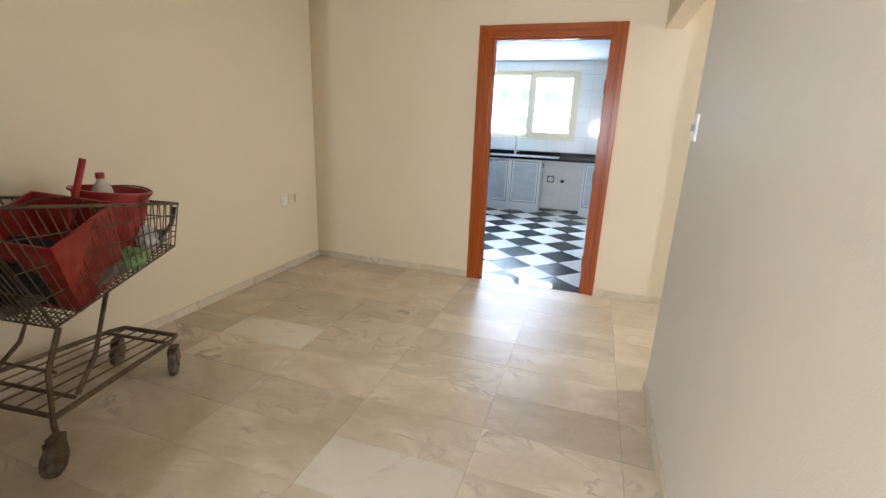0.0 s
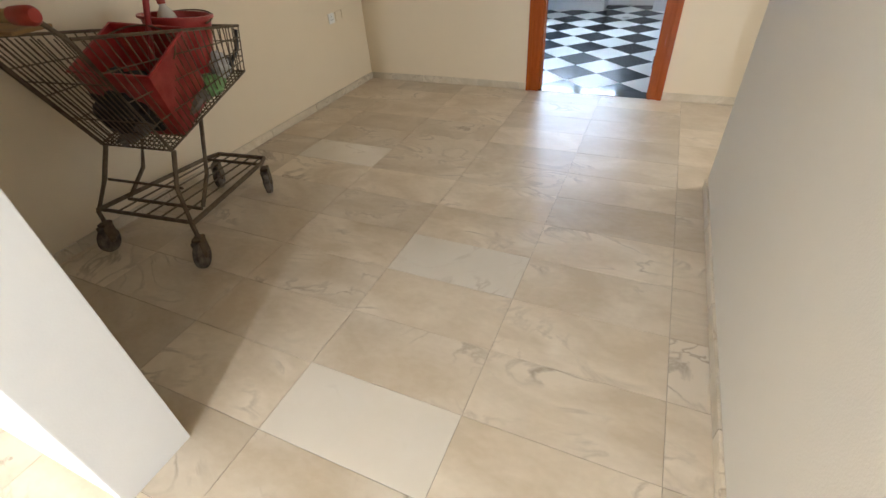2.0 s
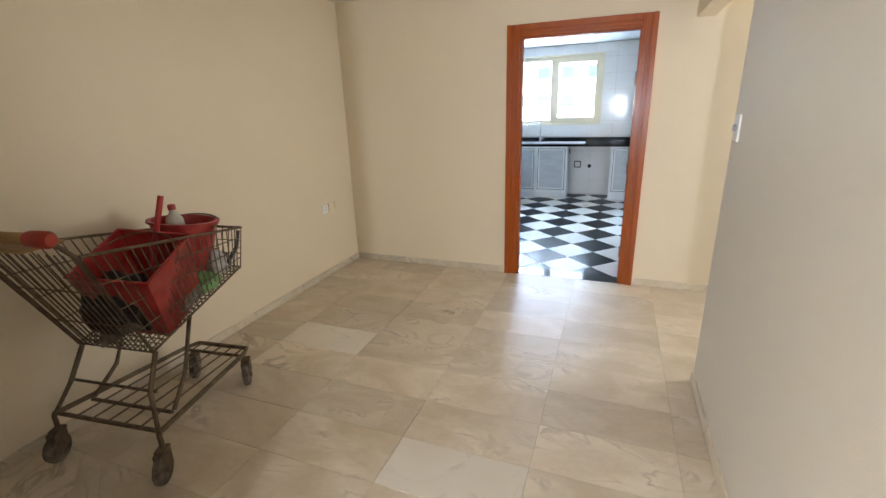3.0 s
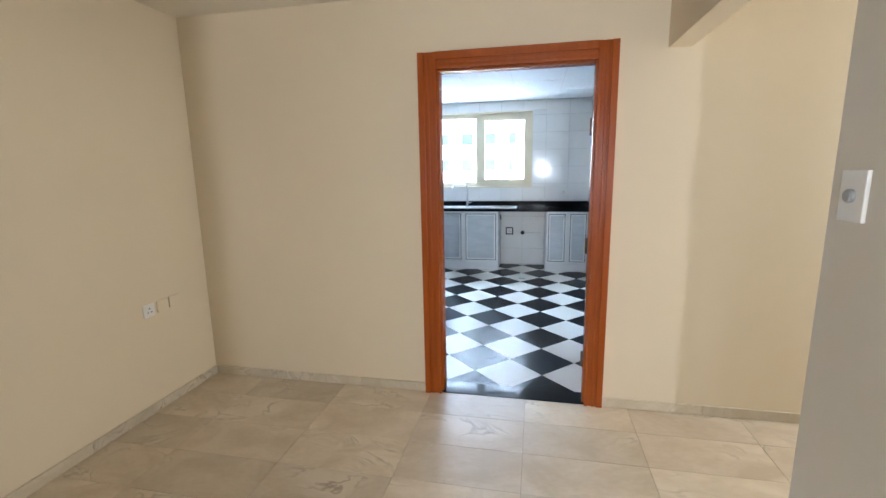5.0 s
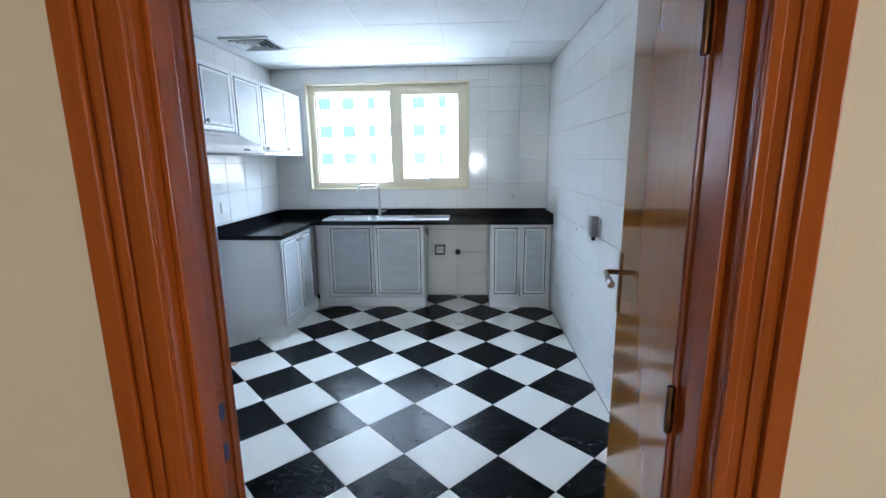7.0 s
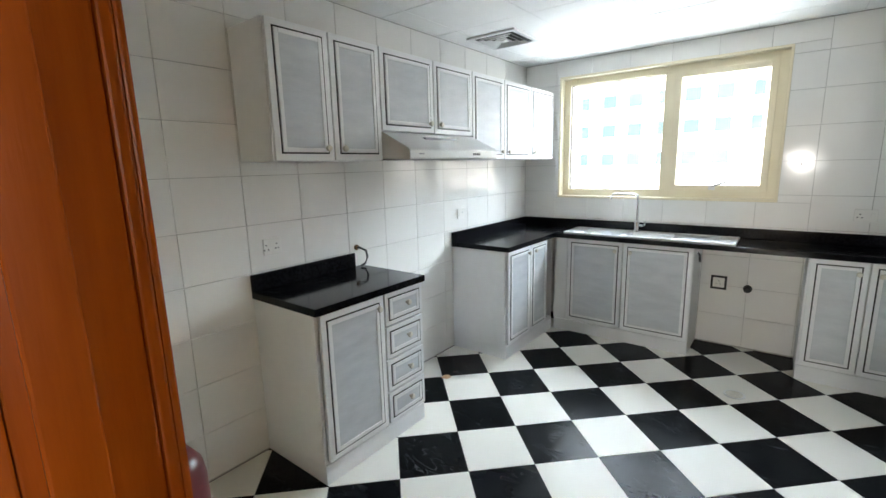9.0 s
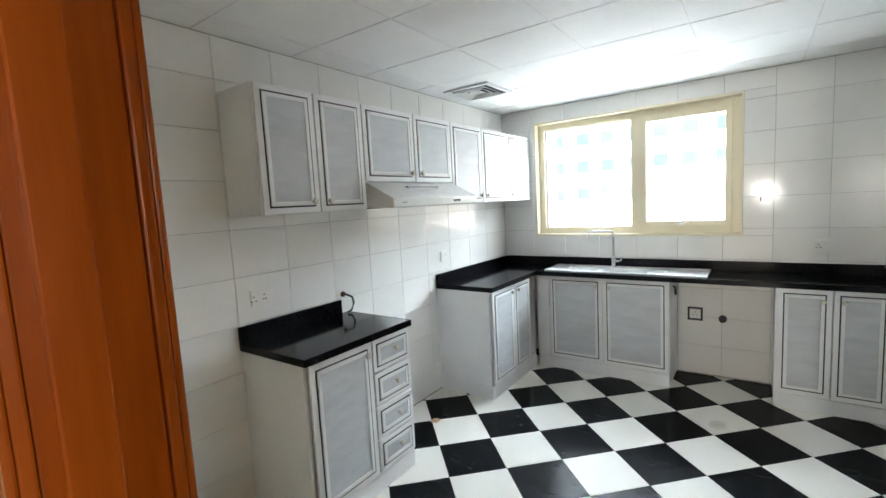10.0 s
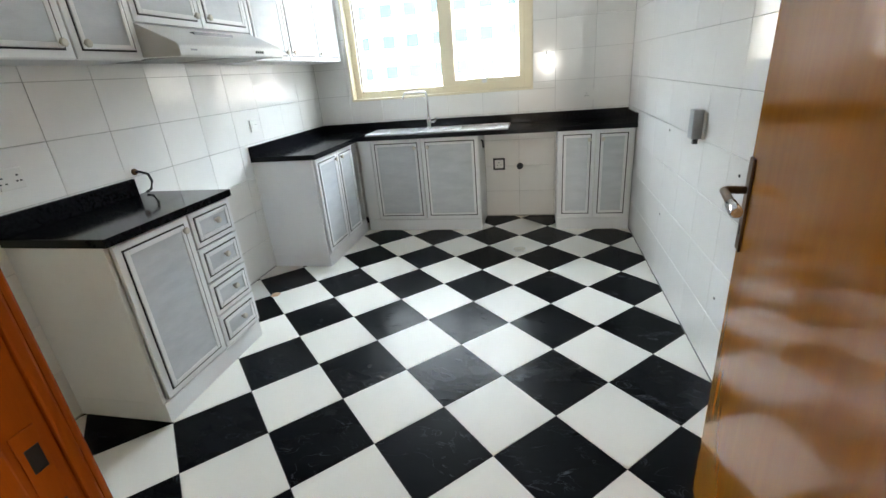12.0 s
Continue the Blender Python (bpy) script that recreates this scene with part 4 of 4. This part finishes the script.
# ---------------------------------------------------------------- fire extinguisher on the wall beside the jamb
ext = thing("fire_extinguisher", "dark red fire extinguisher hung on the wall beside the door frame", "fire extinguisher", place=(-0.625, DY1 + 0.125, 0.415))
part("cylinder", lathe(bmesh.new(), [(0.076, 0.001), (0.086, 0.012), (0.086, 0.42), (0.080, 0.455), (0.060, 0.485), (0.026, 0.50), (0.024, 0.515)], 30), extinguisher_red, ext, smooth=True)
part("base_ring", lathe(bmesh.new(), [(0.087, 0.0005), (0.0885, 0.006), (0.0885, 0.030), (0.087, 0.034)], 26), black_plastic, ext, smooth=True)
valve = part("valve", lathe(bmesh.new(), [(0.022, 0.51), (0.024, 0.52), (0.024, 0.55), (0.013, 0.56)], 14), brass_dark, ext, smooth=True)
part("lever", rounded(boxes(((-0.010, -0.02, 0.560), (0.010, 0.045, 0.569)), ((-0.008, 0.0, 0.538), (0.008, 0.042, 0.545)), ((-0.008, 0.036, 0.535), (0.008, 0.046, 0.585))), 0.002), black_plastic, valve)
part("hose", rod(bmesh.new(), [(0.01, -0.02, 0.535), (0.06, -0.05, 0.545), (0.098, -0.055, 0.48), (0.104, -0.050, 0.36), (0.104, -0.045, 0.20), (0.104, -0.04, 0.06)], 0.015, 10), black_plastic, ext, smooth=True)
part("label_panel", boxes(((-0.045, 0.0845, 0.16), (0.03, 0.0875, 0.30))), white_plastic, ext, "faded pale instruction label")
part("wall_bracket", rounded(boxes(((-0.02, -0.125, 0.30), (0.02, -0.080, 0.36)), ((-0.03, -0.125, 0.26), (0.03, -0.118, 0.54)), ((-0.012, -0.120, 0.505), (0.012, -0.015, 0.513))), 0.002), steel, ext, "grey steel wall hook")

# ---------------------------------------------------------------- view outside: apartment blocks across the street
def block(label, x0, x1, y, top, floors, bays, tint):
    b = thing("apartment_building", label, "building")
    part("wall", boxes(((x0, y, -9), (x1, y + 14, top))), facade_paint, b)
    part("roof", boxes(((x0 - 0.3, y - 0.3, top), (x1 + 0.3, y + 14.3, top + 0.9))), facade_paint, b)
    fh, bw = (top + 8) / floors, (x1 - x0) / bays
    for f in range(floors):
        z0 = -8 + f * fh + 1.0
        for k in range(bays):
            cx = x0 + (k + 0.5) * bw
            wide = 0.26 if k % 3 else 0.16
            w = part("window", boxes(((cx - bw * wide, y - 0.05, z0), (cx + bw * wide, y + 0.02, z0 + fh * 0.42))), facade_glass, b)
            if f == 0 and k == 0:
                part("frame", boxes(((cx - 0.05, y - 0.10, z0), (cx + 0.05, y - 0.051, z0 + fh * 0.5))), facade_paint, w)
        if f % 2 == 0:
            part("balcony", boxes(((x0 + bw, y - 1.3, z0 - 0.9), (x0 + 3 * bw, y, z0 - 0.65)), ((x0 + bw, y - 1.3, z0 - 0.65), (x0 + 3 * bw, y - 1.22, z0 + 0.25))), facade_paint, b)
    return b


block("white sunlit apartment block with pale blue windows", -46, 1.5, 44, 30, 14, 20, 0)
block("white sunlit apartment block with rows of windows", 1.5, 40, 38, 24, 11, 16, 1)
block("low white building with a row of openings", -14, 22, 30, -1.0, 2, 12, 2)

# ---------------------------------------------------------------- skirting pieces in the hall
def skirting(name, a, b, axis, face, out):
    s = structure(name, boxes(((a, face, 0.0), (b, face + out * 0.004, 0.058)) if axis == "x" else ((face, a, 0.0), (face + out * 0.004, b, 0.058))), hall_joint, "cream marble skirting", "skirting")
    k, p = 0, a
    while p < b - 0.01:
        q = min(b, p + (0.575 if (k + 1) % 3 else 0.40))
        lo, hi = ((p + 0.001, face, 0.001), (q - 0.001, face + out * 0.012, 0.062)) if axis == "x" else ((face, p + 0.001, 0.001), (face + out * 0.012, q - 0.001, 0.062))
        part("skirting_piece", rounded(boxes((lo, hi)), 0.002, 1), skirting_marble, s)
        p, k = q, k + 1


skirting("baseboard_west", -5.02, DY0, "y", HX, 1)
skirting("baseboard_door_west", HX + 0.013, DX0 - AO - 0.001, "x", DY0, -1)
skirting("baseboard_door_east", DX1 + AO - 0.003, FARX - 0.01, "x", DY0, -1)
skirting("baseboard_partition", -7.5, PE, "y", PX, -1)
skirting("baseboard_partition_end", PX + 0.001, PX + 0.115, "x", PE, 1)


# ---------------------------------------------------------------- tiled surfaces, piece by piece
def clipped(poly, lo, hi):
    """A convex polygon cut to a rectangle."""
    for axis, limit, sign in ((0, lo[0], 1), (0, hi[0], -1), (1, lo[1], 1), (1, hi[1], -1)):
        out = []
        for p, q in zip(poly, poly[1:] + poly[:1]):
            a, b = sign * (p[axis] - limit), sign * (q[axis] - limit)
            if a >= 0:
                out.append(p)
            if (a < 0) != (b < 0):
                s = a / (a - b)
                out.append((p[0] + (q[0] - p[0]) * s, p[1] + (q[1] - p[1]) * s))
        poly = out
        if len(poly) < 3:
            return []
    return poly


def prism(poly, z0, z1, c=0.0015):
    bm = bmesh.new()
    n = len(poly)
    mx, my = sum(p[0] for p in poly) / n, sum(p[1] for p in poly) / n
    size = max(max(abs(p[0] - mx), abs(p[1] - my)) for p in poly)
    k = 1 - c / max(size, 0.01)
    a = [bm.verts.new((p[0], p[1], z0)) for p in poly]
    b = [bm.verts.new((p[0], p[1], z1 - c)) for p in poly]
    t = [bm.verts.new((mx + (p[0] - mx) * k, my + (p[1] - my) * k, z1)) for p in poly]
    for r, s in ((a, b), (b, t)):
        for i in range(n):
            bm.faces.new((r[i], r[(i + 1) % n], s[(i + 1) % n], s[i]))
    bm.faces.new(t)
    return bm


def piece(name, me, parent, place, rot=None):
    ob = bpy.data.objects.new(name, me)
    scene.collection.objects.link(ob)
    ob.parent = parent
    ob.location = place
    if rot:
        ob.rotation_euler = rot
    return ob


# kitchen floor: black and white tiles laid corner to corner
kfloor = structure("kitchen_floor", boxes(((LX - G, DY1 + 0.021, -0.0118), (RX + G, KY + G, -0.0025))), floor_grout, "black and white chequered tile floor", "floor")
half = TILE / math.sqrt(2) - 0.0016
full = {m.name: to_mesh("floor_tile", prism([(0, -half), (half, 0), (0, half), (-half, 0)], -0.0075, 0.0), m) for m in (white_tile, black_tile)}
DD = TILE * math.sqrt(2)
for i in range(-9, 9):
    for j in range(-9, 15):
        if (i + j) % 2 == 0:
            continue
        x, y = i * DD / 2, j * DD / 2
        mat = black_tile if i % 2 == 0 else white_tile
        poly = clipped([(x, y - half), (x + half, y), (x, y + half), (x - half, y)], (LX, DY1 + 0.021), (RX, KY))
        if not poly:
            continue
        dz = random.uniform(-0.0006, 0.0004)
        inside = LX < x - half and x + half < RX and DY1 + 0.021 < y - half and y + half < KY
        if inside:
            piece("floor_tile", full[mat.name], kfloor, (x, y, dz))
        else:
            piece("floor_tile", to_mesh("floor_tile", prism([(p[0] - x, p[1] - y) for p in poly], -0.0075, 0.0), mat), kfloor, (x, y, dz))
stain = solid("rust_stain", prism([(-0.02, -0.035), (0.03, -0.02), (0.035, 0.02), (0.0, 0.045), (-0.03, 0.02)], 0.0003, 0.0006, 0.0001), rust_stain, "rusty stain on the floor tile beside the cabinet", "stain")
stain.location = (-1.44, 0.985, 0.0)

# hall floor: veined marble slabs
TW, TH = 0.625, 0.300
hfloor = structure("hall_floor", boxes(((HX, BACK, -0.0115), (FARX, DY0 - 0.005, -0.003))), hall_joint, "worn beige veined marble tile floor", "floor")
slab_mesh = {m.name: to_mesh("marble_tile", prism([(-TW / 2 + 0.0009, -TH / 2 + 0.0009), (TW / 2 - 0.0009, -TH / 2 + 0.0009), (TW / 2 - 0.0009, TH / 2 - 0.0009), (-TW / 2 + 0.0009, TH / 2 - 0.0009)], -0.0075, 0.0, 0.0008), m) for m in (hall_marble, pale_marble)}
for i in range(-4, 7):
    for j in range(-16, 10):
        x, y = 0.062 + i * TW, -3.858 + j * TH
        poly = clipped([(x - TW / 2 + 0.0009, y - TH / 2 + 0.0009), (x + TW / 2 - 0.0009, y - TH / 2 + 0.0009), (x + TW / 2 - 0.0009, y + TH / 2 - 0.0009), (x - TW / 2 + 0.0009, y + TH / 2 - 0.0009)], (HX, BACK), (FARX, DY0 - 0.005))
        if not poly:
            continue
        mat = pale_marble if (i, j) in ((0, 0), (1, -4), (-2, 3), (0, -3)) else hall_marble
        me = slab_mesh[mat.name] if HX < x - TW / 2 and x + TW / 2 < FARX and y + TH / 2 < DY0 - 0.005 and y - TH / 2 > BACK else to_mesh("marble_tile", prism([(p[0] - x, p[1] - y) for p in poly], -0.0075, 0.0, 0.0008), mat)
        piece("marble_tile", me, hfloor, (x, y, random.uniform(-0.0003, 0.0003)))


# kitchen walls: white glazed tiles
def rects_without(r, h):
    """The parts of rectangle r outside rectangle h (u0, v0, u1, v1)."""
    u0, v0, u1, v1 = r
    if h is None or u1 <= h[0] or u0 >= h[2] or v1 <= h[1] or v0 >= h[3]:
        return [r]
    out = []
    if v0 < h[1]:
        out.append((u0, v0, u1, h[1]))
    if v1 > h[3]:
        out.append((u0, h[3], u1, v1))
    m0, m1 = max(v0, h[1]), min(v1, h[3])
    if u0 < h[0]:
        out.append((u0, m0, h[0], m1))
    if u1 > h[2]:
        out.append((h[2], m0, u1, m1))
    return [q for q in out if q[2] - q[0] > 0.004 and q[3] - q[1] > 0.004]


def tiled_wall(name, label, u_range, start, rot, place, hole=None):
    """Tiles over a wall: u along the wall, v up; each tile a thin bevelled piece."""
    TU, TV, zstart = 0.325, 0.2465, 0.2555
    ob = tagged(new(name), label, "wall tiles", "", "structure")
    cache = {}
    u = start
    while u > u_range[0]:
        u -= TU
    while u < u_range[1]:
        v = zstart - TV
        while v < KC:
            for r in rects_without((max(u, u_range[0]), max(v, 0.001), min(u + TU, u_range[1]), min(v + TV, KC - 0.001)), hole):
                w, h = r[2] - r[0] - 0.0022, r[3] - r[1] - 0.0022
                if w < 0.004 or h < 0.004:
                    continue
                key = (round(w, 3), round(h, 3))
                if key not in cache:
                    cache[key] = to_mesh("wall_tile", prism([(-w / 2, -h / 2), (w / 2, -h / 2), (w / 2, h / 2), (-w / 2, h / 2)], 0.0005, G - 0.0005, 0.001), wall_tile)
                cu, cv = (r[0] + r[2]) / 2, (r[1] + r[3]) / 2
                piece("wall_tile", cache[key], ob, place(cu, cv), rot + Vector((random.uniform(-0.002, 0.002), random.uniform(-0.002, 0.002), 0)))
            v += TV
        u += TU
    return ob


tiled_wall("tiles_west", "white glazed tiles with thin grey joints", (DY1 + G, KY), 0.080, Vector((radians(90), 0, radians(90))), lambda u, v: (LX - G, u, v))
tiled_wall("tiles_window", "white glazed tiles around the window", (LX, RX), LX, Vector((radians(90), 0, 0)), lambda u, v: (u, KY + G, v), (WX0, WZ0, WX1, WZ1))
tiled_wall("tiles_east", "white glazed tiles with thin grey joints", (DY1 + G, KY), 0.15, Vector((radians(90), 0, radians(-90))), lambda u, v: (RX + G, u, v))

# wall plugs left in the side wall, and a rod at the window wall's glint
for y, z in ((1.389, 0.964), (0.358, 0.928), (0.401, 0.369), (1.414, 0.432)):
    bm = lathe(bmesh.new(), [(0.001, -0.0005), (0.007, -0.0004), (0.007, -0.003), (0.004, -0.004), (0.001, -0.0042)], 10, (0, 0, 0), "x")
    plug = solid("wall_plug", bm, black_plastic, "dark plastic plug in the white tiled wall", "wall plug", smooth=True)
    plug["group"] = "wall plugs"
    plug.location = (RX, y, z)
# bent chrome rod added where a small bright glint shows on the tiles
hook = solid("glint_rod", rod(bmesh.new(), [(0, 0.0, 0.012), (0, -0.014, 0.010), (0, -0.022, -0.002), (0, -0.020, -0.014), (0, -0.010, -0.018)], 0.004, 8), chrome, "small shiny bent rod at a bright glint on the tiled window wall", "hook", smooth=True)
hook.location = (0.470, KY, 1.470)
